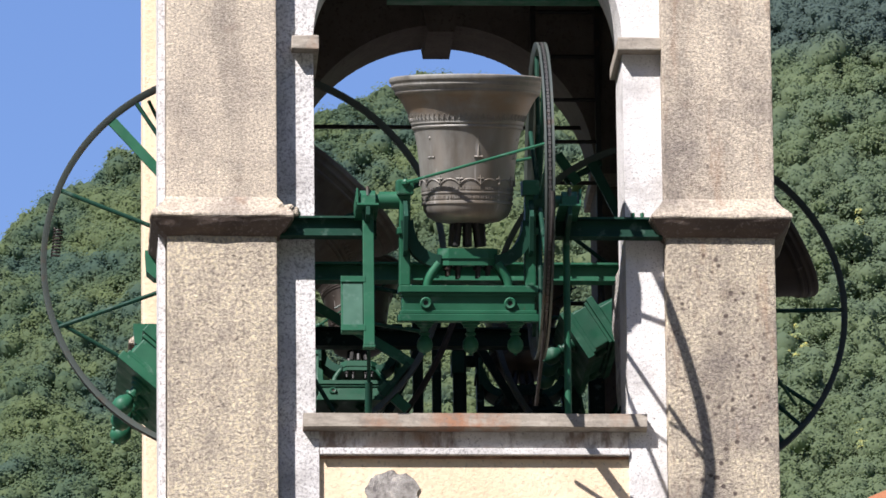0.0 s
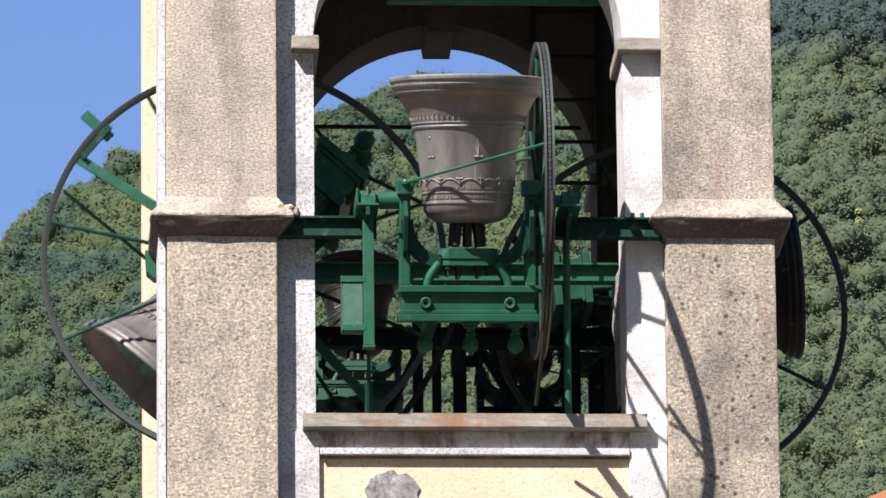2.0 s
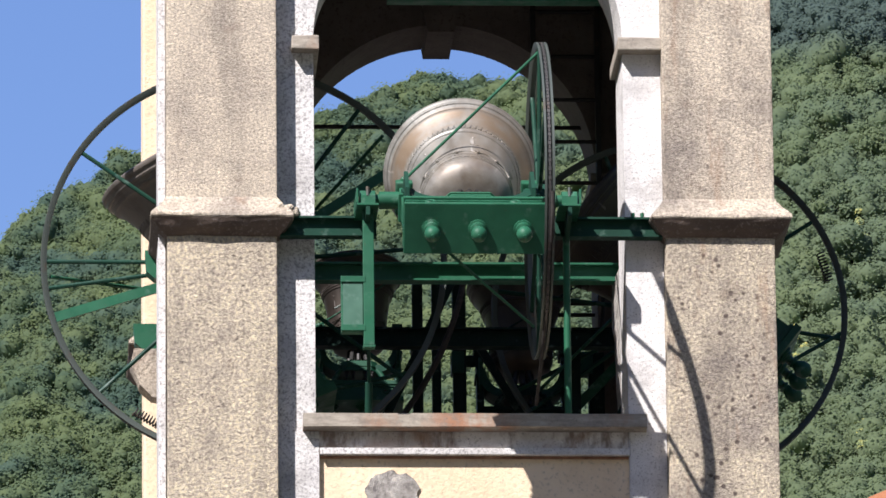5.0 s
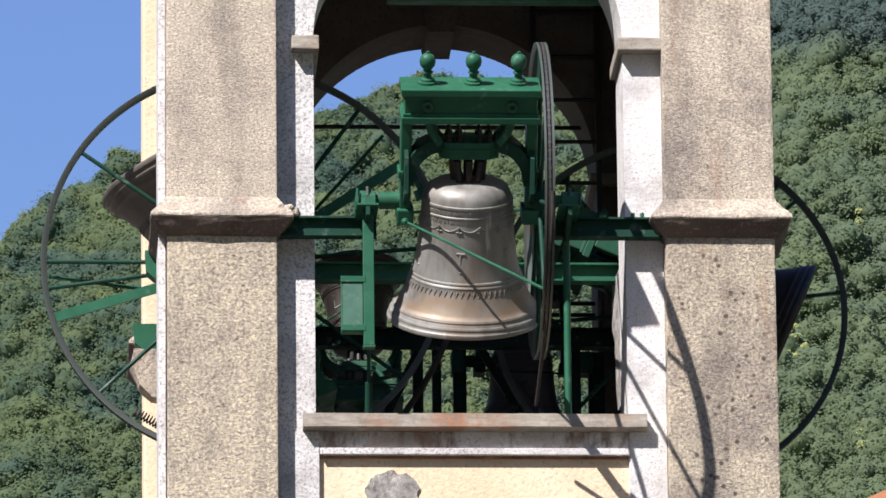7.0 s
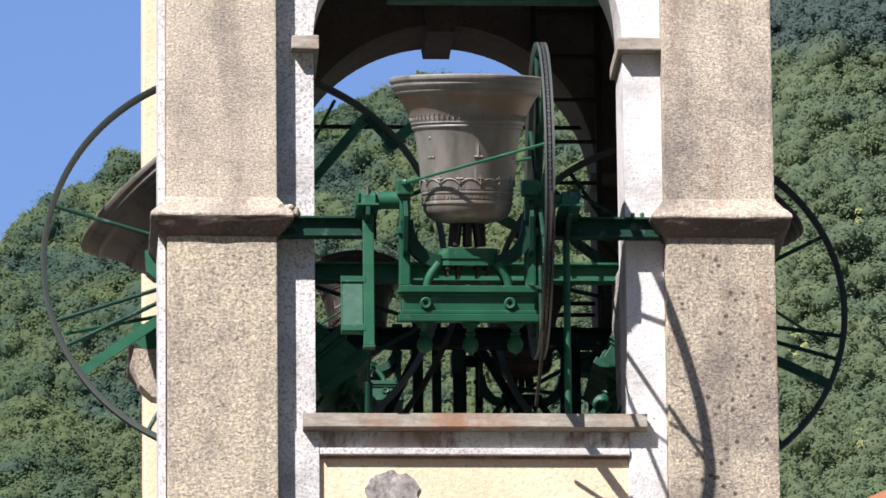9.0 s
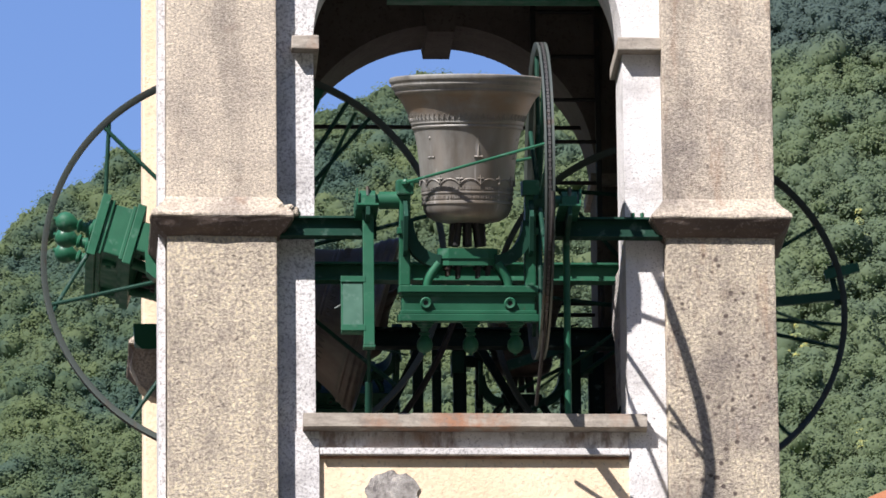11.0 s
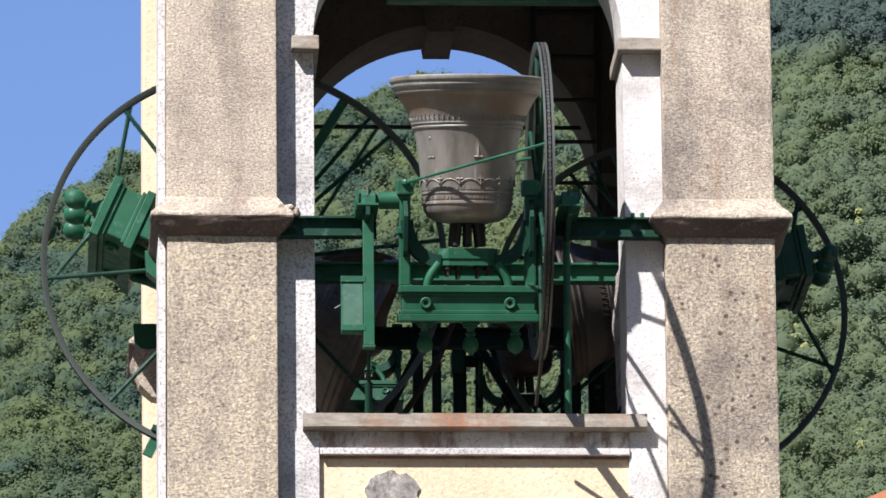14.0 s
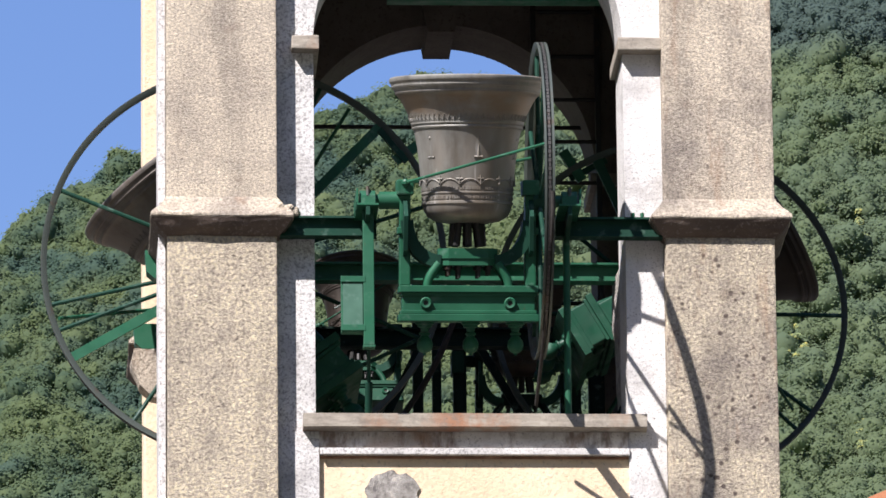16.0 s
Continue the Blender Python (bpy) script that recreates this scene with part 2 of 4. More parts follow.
BLACKIRON = iron("black_iron", (0.022, 0.022, 0.021), 0.2)
CHAIN = iron("worn_chain_steel", (0.060, 0.058, 0.055), 0.1)
ROPE = simple("dark_cable", ((0.3, (0.014, 0.012, 0.011)), (0.7, (0.04, 0.035, 0.03))), 40)
BRONZE = bronze("weathered_bronze", (0.262, 0.258, 0.234), (0.140, 0.128, 0.108), (0.262, 0.270, 0.248), 0.03, 1.0)
DARKBRONZE = bronze("dark_bronze", (0.165, 0.150, 0.134), (0.085, 0.073, 0.062), (0.150, 0.146, 0.134), 0.0)
# darker bronze of the right bell; on rear bells it includes their shade
DIM_BRONZE = bronze("dim_bronze", (0.044, 0.036, 0.030), (0.021, 0.017, 0.014), (0.042, 0.038, 0.034), 0.0)
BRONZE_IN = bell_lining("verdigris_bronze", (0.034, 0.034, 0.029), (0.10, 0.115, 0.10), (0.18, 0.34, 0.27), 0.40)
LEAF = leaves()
BROOM = simple("yellow_broom_flowers", ((0.44, (0.16, 0.21, 0.09)), (0.58, (0.30, 0.29, 0.08)), (0.72, (0.46, 0.40, 0.10))), 0.9)
SOIL = simple("woodland_floor", ((0.3, (0.050, 0.080, 0.036)), (0.7, (0.085, 0.120, 0.052))), 0.2)
GRAVEL = simple("village_ground", ((0.3, (0.040, 0.036, 0.032)), (0.7, (0.075, 0.067, 0.057))), 0.3)
# darker copy of the green, with shade in the colour of inner headstocks
MIDGREEN = paint("half_shaded_green_paint", (0.009, 0.066, 0.036), (0.006, 0.044, 0.025), 0.5, 0.3)
TILE = simple("terracotta_tile", ((0.3, (0.42, 0.15, 0.07)), (0.7, (0.55, 0.24, 0.12))), 6)


# ---- mesh helpers ----
def box(bm, x0, x1, y0, y1, z0, z1, bevel=0.0):
    vs = [bm.verts.new((x, y, z)) for x in (x0, x1) for y in (y0, y1) for z in (z0, z1)]
    fs = [bm.faces.new([vs[i] for i in q]) for q in ((0, 1, 3, 2), (4, 6, 7, 5), (0, 4, 5, 1), (2, 3, 7, 6), (0, 2, 6, 4), (1, 5, 7, 3))]
    if bevel:
        es = list({e for f in fs for e in f.edges})
        bmesh.ops.bevel(bm, geom=es, offset=bevel, segments=2, affect="EDGES", profile=0.6)


def rod(bm, a, b, r, n=10, r2=None):
    """A round bar from a to b."""
    a, b = Vector(a), Vector(b)
    q = (b - a).to_track_quat("Z", "Y").to_matrix()
    ring = []
    for p, rr in ((a, r), (b, r if r2 is None else r2)):
        ring.append([bm.verts.new(p + q @ Vector((rr * math.cos(k * 2 * math.pi / n), rr * math.sin(k * 2 * math.pi / n), 0))) for k in range(n)])
    for k in range(n):
        bm.faces.new((ring[0][k], ring[0][(k + 1) % n], ring[1][(k + 1) % n], ring[1][k]))
    bm.faces.new(ring[0][::-1])
    bm.faces.new(ring[1])


def bar(bm, a, b, w, t, side=(1, 0, 0)):
    """A flat bar from a to b: t thick along side, w wide across."""
    a, b = Vector(a), Vector(b)
    s = Vector(side).normalized()
    d = (b - a).normalized()
    c = d.cross(s).normalized()
    vs = [bm.verts.new(p + s * (i * t / 2) + c * (j * w / 2)) for p in (a, b) for i, j in ((-1, -1), (1, -1), (1, 1), (-1, 1))]
    for q in ((3, 2, 1, 0), (4, 5, 6, 7), (0, 1, 5, 4), (1, 2, 6, 5), (2, 3, 7, 6), (3, 0, 4, 7)):
        bm.faces.new([vs[i] for i in q])


def lathe(bm, prof, n=48, axis="z", at=(0, 0, 0)):
    """A turned body from (radius, height) pairs."""
    rings = []
    for r, h in prof:
        ring = []
        for k in range(n):
            c, s = math.cos(2 * math.pi * k / n) * r, math.sin(2 * math.pi * k / n) * r
            p = (c, s, h) if axis == "z" else (h, c, s) if axis == "x" else (s, h, c)
            ring.append(bm.verts.new((p[0] + at[0], p[1] + at[1], p[2] + at[2])))
        rings.append(ring)
    for a, b in zip(rings, rings[1:]):
        for k in range(n):
            bm.faces.new((a[k], a[(k + 1) % n], b[(k + 1) % n], b[k]))


def prism(bm, pts, axis, a, b):
    """A flat outline pushed along an axis from a to b."""
    def put(p, h):
        return {"x": (h, p[0], p[1]), "y": (p[0], h, p[1]), "z": (p[0], p[1], h)}[axis]
    lo = [bm.verts.new(put(p, a)) for p in pts]
    hi = [bm.verts.new(put(p, b)) for p in pts]
    n = len(pts)
    for k in range(n):
        bm.faces.new((lo[k], lo[(k + 1) % n], hi[(k + 1) % n], hi[k]))
    bm.faces.new(lo[::-1])
    bm.faces.new(hi)


def ball(bm, c, r, n=14):
    bmesh.ops.create_uvsphere(bm, u_segments=n, v_segments=n // 2 + 1, radius=r, matrix=Matrix.Translation(c))


def sweep(bm, pts, ring):
    """A body swept along pts; ring(k) gives the cross-section's offsets at point k."""
    rows = []
    for k, p in enumerate(pts):
        rows.append([bm.verts.new(Vector(p) + o) for o in ring(k)])
    n = len(rows[0])
    for a, c in zip(rows, rows[1:]):
        for i in range(n):
            bm.faces.new((a[i], a[(i + 1) % n], c[(i + 1) % n], c[i]))
    bm.faces.new(rows[0][::-1])
    bm.faces.new(rows[-1])


def along(pts, k):
    return (Vector(pts[min(k + 1, len(pts) - 1)]) - Vector(pts[max(k - 1, 0)])).normalized()


def tube(bm, pts, r, n=8):
    up = Vector((0.31, 0.87, 0.38)).normalized()

    def ring(k):
        d = along(pts, k)
        s = d.cross(up).normalized()
        c = d.cross(s)
        return [s * (r * math.cos(2 * math.pi * i / n)) + c * (r * math.sin(2 * math.pi * i / n)) for i in range(n)]
    sweep(bm, pts, ring)


def strap(bm, pts, w, t, side_):
    s = Vector(side_).normalized()

    def ring(k):
        c = along(pts, k).cross(s).normalized()
        return [s * (i * t / 2) + c * (j * w / 2) for i, j in ((-1, -1), (1, -1), (1, 1), (-1, 1))]
    sweep(bm, pts, ring)


def mesh_of(name, bm, mat, smooth=False):
    bmesh.ops.recalc_face_normals(bm, faces=bm.faces[:])
    me = bpy.data.meshes.new(name)
    bm.to_mesh(me)
    bm.free()
    me.materials.append(mat)
    if smooth:
        me.shade_smooth()
        me.set_sharp_from_angle(angle=radians(38))
    return me


def part(name, bm, mat, parent=None, label="", smooth=False):
    ob = new(name, mesh_of(name, bm, mat, smooth))
    if parent:
        ob.parent = parent
    return tagged(ob, label)


def thing(name, at, label, category, group="", kind=""):
    ob = new(name)
    ob.empty_display_size = 0.2
    ob.matrix_basis = at if isinstance(at, Matrix) else Matrix.Translation(at)
    return tagged(ob, label, category, group, kind)


# ---- tower ----
HALF, DEEP = 1.803, 3.606          # tower half width and depth
PIN = 1.148                        # inner edge of the corner piers
OPEN, SPRING = 0.923, 2.345        # half width of the openings, height of the arch springing
TOP, FOOT = 4.3, -13.4
MID = Vector((0, DEEP / 2, 0))


def side(k):
    """The pose that turns a part drawn for the front side to side k (0 front, 1 left, 2 rear, 3 right)."""
    return Matrix.Translation(MID) @ Matrix.Rotation(-k * math.pi / 2, 4, "Z") @ Matrix.Translation(-MID)


def corner_pier(k, mat, label):
    ob = thing("corner_pier", (Matrix.Translation((-0.08, 0, 0)) if k == 1 else Matrix()) @ side(k), label, "pier", "piers of the belfry", "structure")
    bm = bmesh.new()
    x0, x1, w = -HALF, -PIN, HALF - PIN
    box(bm, x0, x1, 0, w, 1.2, TOP, 0.012)
    part("upper_shaft", bm, mat, ob)
    bm = bmesh.new()
    box(bm, x0 + 0.004, x1 - 0.002, 0.004, w - 0.002, FOOT, 1.2, 0.012)
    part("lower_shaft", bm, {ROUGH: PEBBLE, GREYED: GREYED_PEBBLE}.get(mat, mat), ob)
    if k == 0:
        # an added, slightly prouder strip on the west flank, white for the sun there
        bm = bmesh.new()
        box(bm, x0 - 0.045, x0 - 0.002, 0.10, w, FOOT, TOP, 0.006)
        part("flank_strip", bm, WHITE, ob, "white strip added for the sunlit flank")
    for name, prof, coat_, words in (("coving", ((0.0, 1.085), (0.020, 1.100), (0.050, 1.125), (0.076, 1.160), (0.088, 1.178)), COVING, "stained brown coving, darkened for the shade under the cornice"),
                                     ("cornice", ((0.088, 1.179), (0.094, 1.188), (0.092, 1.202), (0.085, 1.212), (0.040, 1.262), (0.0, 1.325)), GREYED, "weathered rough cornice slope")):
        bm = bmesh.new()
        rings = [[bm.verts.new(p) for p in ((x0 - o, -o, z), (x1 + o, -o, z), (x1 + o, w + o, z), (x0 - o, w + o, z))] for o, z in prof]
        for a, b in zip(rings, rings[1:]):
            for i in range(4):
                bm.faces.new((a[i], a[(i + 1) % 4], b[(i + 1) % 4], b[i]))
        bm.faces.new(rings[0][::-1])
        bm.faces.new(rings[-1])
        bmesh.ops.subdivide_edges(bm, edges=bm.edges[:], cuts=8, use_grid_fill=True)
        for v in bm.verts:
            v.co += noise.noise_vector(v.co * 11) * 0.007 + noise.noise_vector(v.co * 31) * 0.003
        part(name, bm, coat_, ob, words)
    if k == 0:
        # crumbled mortar lying on the cornice where it meets the jamb
        for c, r in (((x1 + 0.055, -0.03, 1.228), 0.036), ((x1 + 0.10, 0.02, 1.238), 0.030), ((x1 + 0.02, -0.04, 1.255), 0.024), ((x1 + 0.075, 0.0, 1.262), 0.022)):
            bm = bmesh.new()
            bmesh.ops.create_icosphere(bm, subdivisions=2, radius=r, matrix=Matrix.Translation(c))
            for v in bm.verts:
                v.co += noise.noise_vector(v.co * 24) * r * 0.5
            part("mortar_lump", bm, ROUGH, ob, "crumbled pale mortar")


def arch_wall(k, r, zc, mat, name, label):
    ob = thing(name, side(k), label, "wall", "", "structure")
    y0, y1 = 0.14, 0.66
    bm = bmesh.new()
    for s in (-1, 1):
        a, b = sorted((s * r, s * PIN))
        box(bm, a, b, y0, y1, FOOT, zc)
        part("jamb", bm, mat, ob)
        bm = bmesh.new()
    n = 40
    xs = [-r * math.cos(math.pi * i / n) for i in range(n + 1)]
    zs = [zc + r * math.sin(math.pi * i / n) for i in range(n + 1)]
    for y in (y0, y1):
        lo = [bm.verts.new((x, y, z)) for x, z in zip(xs, zs)]
        hi = [bm.verts.new((x, y, TOP)) for x in xs]
        for i in range(n):
            bm.faces.new((lo[i], lo[i + 1], hi[i + 1], hi[i]))
        if y == y0:
            first = lo
    for i in range(n):
        bm.faces.new((first[i], first[i + 1], lo[i + 1], lo[i]))
    box(bm, -PIN, -r, y0, y1, zc, TOP)
    box(bm, r, PIN, y0, y1, zc, TOP)
    part("arch", bm, mat, ob)
    for s in (-1, 1):
        bm = bmesh.new()
        a, b = sorted((s * (r - 0.034), s * (r + (0.135 if s < 0 else 0.255))))
        if k:
            a, b = sorted((s * (r - 0.034), s * (r + 0.2)))
        box(bm, a, b, y0 - 0.10, y1 + 0.02, zc - 0.088, zc - 0.006, 0.008)
        for v in bm.verts:
            v.co += noise.noise_vector(v.co * 13) * 0.006
        part("impost", bm, STONE, ob, "grey stone impost block")
    bm = bmesh.new()
    prism(bm, ((-0.085, zc + r - 0.06), (0.085, zc + r - 0.06), (0.13, zc + r + 0.22), (-0.13, zc + r + 0.22)), "y", y0 - 0.03, y1 + 0.05)
    part("keystone", bm, STONE if k == 0 else INNER, ob, "tapered keystone")
    return ob


def parapet(k):
    ob = thing("parapet_wall", side(k), "white limewashed parapet with a recessed cream panel", "wall", "", "structure")
    bm = bmesh.new()
    box(bm, -OPEN, OPEN, 0.162, 0.62, FOOT, -0.07)
    part("panel", bm, CREAM, ob, "cream plaster panel")
    bm = bmesh.new()
    box(bm, -OPEN + 0.003, OPEN - 0.003, 0.136, 0.160, -0.20, -0.07)
    part("frieze", bm, STAINED, ob, "stained white band under the sill")
    for x0, x1 in ((-PIN + 0.002, -0.905), (0.93, PIN - 0.002)):
        bm = bmesh.new()
        box(bm, x0, x1, 0.128, 0.160, FOOT, -0.071)
        part("panel_border", bm, WHITE, ob, "white raised plaster border")
    bm = bmesh.new()
    box(bm, -0.90, 0.925, 0.112, 0.150, -0.212, -0.172, 0.005)
    part("moulding", bm, WHITE, ob, "thin white moulding")
    bm = bmesh.new()
    box(bm, -0.895, 0.92, 0.148, 0.160, -0.229, -0.2135, 0.003)
    part("rust_line", bm, RUSTED, ob, "rust-brown fillet under the moulding")
    bm = bmesh.new()
    y = 0.05
    prism(bm, ((y, -0.058), (y, 0.022), (0.64, 0.03), (0.64, -0.068), (0.13, -0.068)), "x", -1.0, 1.026)
    es = [e for e in bm.edges]
    bmesh.ops.subdivide_edges(bm, edges=es, cuts=10, use_grid_fill=True)
    for v in bm.verts:
        v.co += noise.noise_vector(v.co * 7) * 0.004
    part("sill", bm, STONE, ob, "rust-stained stone sill slab")
    return ob


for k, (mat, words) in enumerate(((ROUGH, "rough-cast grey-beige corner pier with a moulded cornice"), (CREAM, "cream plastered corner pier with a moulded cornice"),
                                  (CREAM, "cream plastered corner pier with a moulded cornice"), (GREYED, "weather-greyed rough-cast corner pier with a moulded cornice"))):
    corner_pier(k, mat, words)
arch_wall(0, OPEN, SPRING, WHITE, "wall_south", "white limewashed belfry wall with a round-arched opening")
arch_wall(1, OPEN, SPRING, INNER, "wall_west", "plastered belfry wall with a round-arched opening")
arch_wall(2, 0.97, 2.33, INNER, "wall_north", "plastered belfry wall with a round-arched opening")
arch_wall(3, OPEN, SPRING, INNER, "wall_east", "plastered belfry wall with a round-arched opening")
for k in range(4):
    parapet(k)
# ceiling out of view, added so that the belfry interior stays shaded
bm = bmesh.new()
box(bm, -HALF - 0.25, HALF + 0.25, -0.25, DEEP + 0.25, TOP + 0.004, TOP + 0.4)
tagged(part("ceiling", bm, INNER), "out-of-view belfry ceiling that shades the interior", "ceiling", "", "structure")
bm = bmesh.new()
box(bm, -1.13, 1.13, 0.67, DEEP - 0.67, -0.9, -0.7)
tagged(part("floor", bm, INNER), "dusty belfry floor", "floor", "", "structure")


# ---- bells ----
def bell(name, s, wheel_r, spokes, wides, label, x_wheel=0.46, wheel=True, metal=None, coat=None):
    """A bell on its headstock, axle along x through the origin, mouth towards +z. s: size against the front bell."""
    ob = thing(name, Matrix(), label, "bell", "bells of the belfry")
    metal = metal or BRONZE
    coat = coat or GREEN

    def S(*v):
        return tuple(c * s for c in v)

    # body: outside, rounded lip, inside
    out = [(0.0, -0.135), (0.12, -0.135), (0.19, -0.122), (0.238, -0.095), (0.258, -0.055), (0.263, -0.03), (0.270, -0.026), (0.270, -0.014), (0.264, -0.01),
           (0.267, 0.03), (0.273, 0.034), (0.273, 0.042), (0.268, 0.046), (0.273, 0.10), (0.279, 0.16), (0.286, 0.23), (0.296, 0.31), (0.308, 0.375), (0.319, 0.415),
           (0.326, 0.418), (0.329, 0.426), (0.326, 0.434), (0.331, 0.438), (0.335, 0.446), (0.333, 0.454), (0.345, 0.49), (0.360, 0.525), (0.378, 0.56), (0.398, 0.595),
           (0.416, 0.618), (0.424, 0.620), (0.430, 0.630), (0.428, 0.637), (0.438, 0.655), (0.446, 0.657), (0.451, 0.667), (0.449, 0.675), (0.455, 0.690), (0.461, 0.694),
           (0.464, 0.704), (0.462, 0.715), (0.455, 0.721), (0.440, 0.716), (0.418, 0.690), (0.395, 0.655), (0.372, 0.610)]
    bm = bmesh.new()
    lathe(bm, [S(*p) for p in out], 72)
    body = part("bell_body", bm, metal, ob, "grey-brown weathered bronze bell with raised bands", True)
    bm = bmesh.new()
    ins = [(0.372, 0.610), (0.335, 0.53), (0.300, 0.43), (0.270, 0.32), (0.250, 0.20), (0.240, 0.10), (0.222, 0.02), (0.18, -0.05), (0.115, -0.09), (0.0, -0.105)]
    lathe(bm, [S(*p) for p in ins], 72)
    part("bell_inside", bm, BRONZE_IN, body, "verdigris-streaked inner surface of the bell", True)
    # raised festoons and lettering bands near the crown
    bm = bmesh.new()
    n = 14
    for k in range(n):
        a0 = 2 * math.pi * k / n
        pts = []
        for j in range(9):
            u = j / 8
            a = a0 + u * 2 * math.pi / n
            pts.append(S(0.275 * math.cos(a), 0.275 * math.sin(a), 0.086 + 0.030 * 4 * u * (1 - u)))
        tube(bm, pts, 0.0045 * s, 6)
        c, d = 0.278 * math.cos(a0), 0.278 * math.sin(a0)
        rod(bm, S(c, d, 0.085), S(c, d, 0.140), 0.0065 * s, 6, 0.003 * s)
        rod(bm, S(c - 0.018 * math.sin(a0), d + 0.018 * math.cos(a0), 0.118), S(c + 0.018 * math.sin(a0), d - 0.018 * math.cos(a0), 0.118), 0.0045 * s, 6)
    tagged(part("festoon_band", bm, metal, body, "raised garland band cast on the bell"), kind="stuff")
    bm = bmesh.new()
    random.seed(5)
    for z in (0.010, 0.062):
        a = 0.0
        while a < 2 * math.pi - 0.03:
            w = random.uniform(0.018, 0.05)
            r = 0.266 + z * 0.05
            p = [S(r * math.cos(a + i * w), r * math.sin(a + i * w), z) for i in (0, 1)]
            bar(bm, p[0], p[1], 0.018 * s, 0.008 * s, (math.cos(a), math.sin(a), 0))
            a += w + random.choice((0.014, 0.016, 0.04))
    tagged(part("inscription_band", bm, metal, body, "two raised bands of small cast marks"), kind="stuff")
    bm = bmesh.new()
    for k in range(64):
        a = 2 * math.pi * k / 64
        rod(bm, S(0.337 * math.cos(a), 0.337 * math.sin(a), 0.463), S(0.349 * math.cos(a + 0.03), 0.349 * math.sin(a + 0.03), 0.497), 0.0055 * s, 5, 0.003 * s)
        rod(bm, S(0.336 * math.cos(a + 0.06), 0.336 * math.sin(a + 0.06), 0.463), S(0.343 * math.cos(a + 0.035), 0.343 * math.sin(a + 0.035), 0.480), 0.004 * s, 5)
    tagged(part("leaf_band", bm, metal, body, "raised band of small cast leaves"), kind="stuff")
    for k in range(6):
        a = math.pi / 3 * k - 1.40
        u, v = math.cos(a), math.sin(a)
        bm = bmesh.new()
        rod(bm, S(0.281 * u, 0.281 * v, 0.250), S(0.293 * u, 0.293 * v, 0.345), 0.013 * s, 8, 0.007 * s)
        rod(bm, S(0.290 * u + 0.030 * v, 0.290 * v - 0.030 * u, 0.325), S(0.290 * u - 0.030 * v, 0.290 * v + 0.030 * u, 0.325), 0.006 * s, 6)
        rod(bm, S(0.284 * u + 0.026 * v, 0.284 * v - 0.026 * u, 0.245), S(0.284 * u - 0.026 * v, 0.284 * v + 0.026 * u, 0.245), 0.009 * s, 6)
        ball(bm, S(0.299 * u, 0.299 * v, 0.358), 0.011 * s, 8)
        part("relief_figure", bm, metal, body, "small raised relief")
    # clapper, fallen against the mouth's edge
    bm = bmesh.new()
    rod(bm, S(0, -0.02, -0.02), S(0, -0.30, 0.60), 0.014 * s, 10, 0.020 * s)
    ball(bm, S(0, -0.315, 0.635), 0.052 * s, 14)
    rod(bm, S(0, -0.325, 0.65), S(0, -0.35, 0.70), 0.034 * s, 10, 0.026 * s)
    part("clapper", bm, BLACKIRON, ob, "dark iron clapper", True)
    # crown loops and crown plate
    bm = bmesh.new()
    for i in (-1, 0, 1):
        rod(bm, S(0.075 * i, 0, -0.12), S(0.085 * i, 0, -0.27), 0.028 * s, 8)
        rod(bm, S(0.05 * i, -0.08, -0.12), S(0.07 * i, -0.09, -0.27), 0.022 * s, 8)
        rod(bm, S(0.05 * i, 0.08, -0.12), S(0.07 * i, 0.09, -0.27), 0.022 * s, 8)
    part("crown", bm, BLACKIRON, ob, "dark crown loops")
    # headstock frame
    bm = bmesh.new()
    prism(bm, [S(*p) for p in ((-0.175, -0.07), (-0.115, -0.12), (0.115, -0.12), (0.175, -0.07), (0.175, 0.07), (0.115, 0.12), (-0.115, 0.12), (-0.175, 0.07))], "z", -0.385 * s, -0.285 * s)
    saddle = part("crown_plate", bm, coat, ob, "green painted clamping saddle over the crown")
    bm = bmesh.new()
    prism(bm, [S(*p) for p in ((-0.182, -0.074), (-0.12, -0.127), (0.12, -0.127), (0.182, -0.074), (0.182, 0.074), (0.12, 0.127), (-0.12, 0.127), (-0.182, 0.074))], "z", -0.345 * s, -0.333 * s)
    part("seam", bm, coat, saddle)
    for x, far in ((-0.115, 0.02), (-0.055, 0.035), (0.062, 0.03), (0.122, 0.015)):
        for sy in (-0.085, 0.085):
            bm = bmesh.new()
            rod(bm, S(x, sy, -0.384), S(x, sy, -0.425 - far), 0.011 * s, 8)
            rod(bm, S(x, sy, -0.386), S(x, sy, -0.408), 0.022 * s, 6)
            part("clamp_bolt", bm, BLACKIRON, saddle)
    for sx in (-1, 1):
        bm = bmesh.new()
        pts = []
        for j in range(13):
            a = math.pi / 2 * j / 12
            pts.append((sx * (0.36 - 0.2 * (1 - math.cos(a))), 0.0, -0.12 - 0.24 * math.sin(a)))
        strap(bm, [S(*p) for p in pts], 0.075 * s, 0.20 * s, (0, 1, 0))
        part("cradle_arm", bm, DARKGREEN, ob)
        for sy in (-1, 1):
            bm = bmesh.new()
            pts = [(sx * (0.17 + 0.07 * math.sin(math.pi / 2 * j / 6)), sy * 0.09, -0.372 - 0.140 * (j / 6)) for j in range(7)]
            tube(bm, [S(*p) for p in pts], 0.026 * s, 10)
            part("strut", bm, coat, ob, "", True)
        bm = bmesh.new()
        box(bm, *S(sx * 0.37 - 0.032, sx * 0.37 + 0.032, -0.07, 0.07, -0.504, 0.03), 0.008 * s)
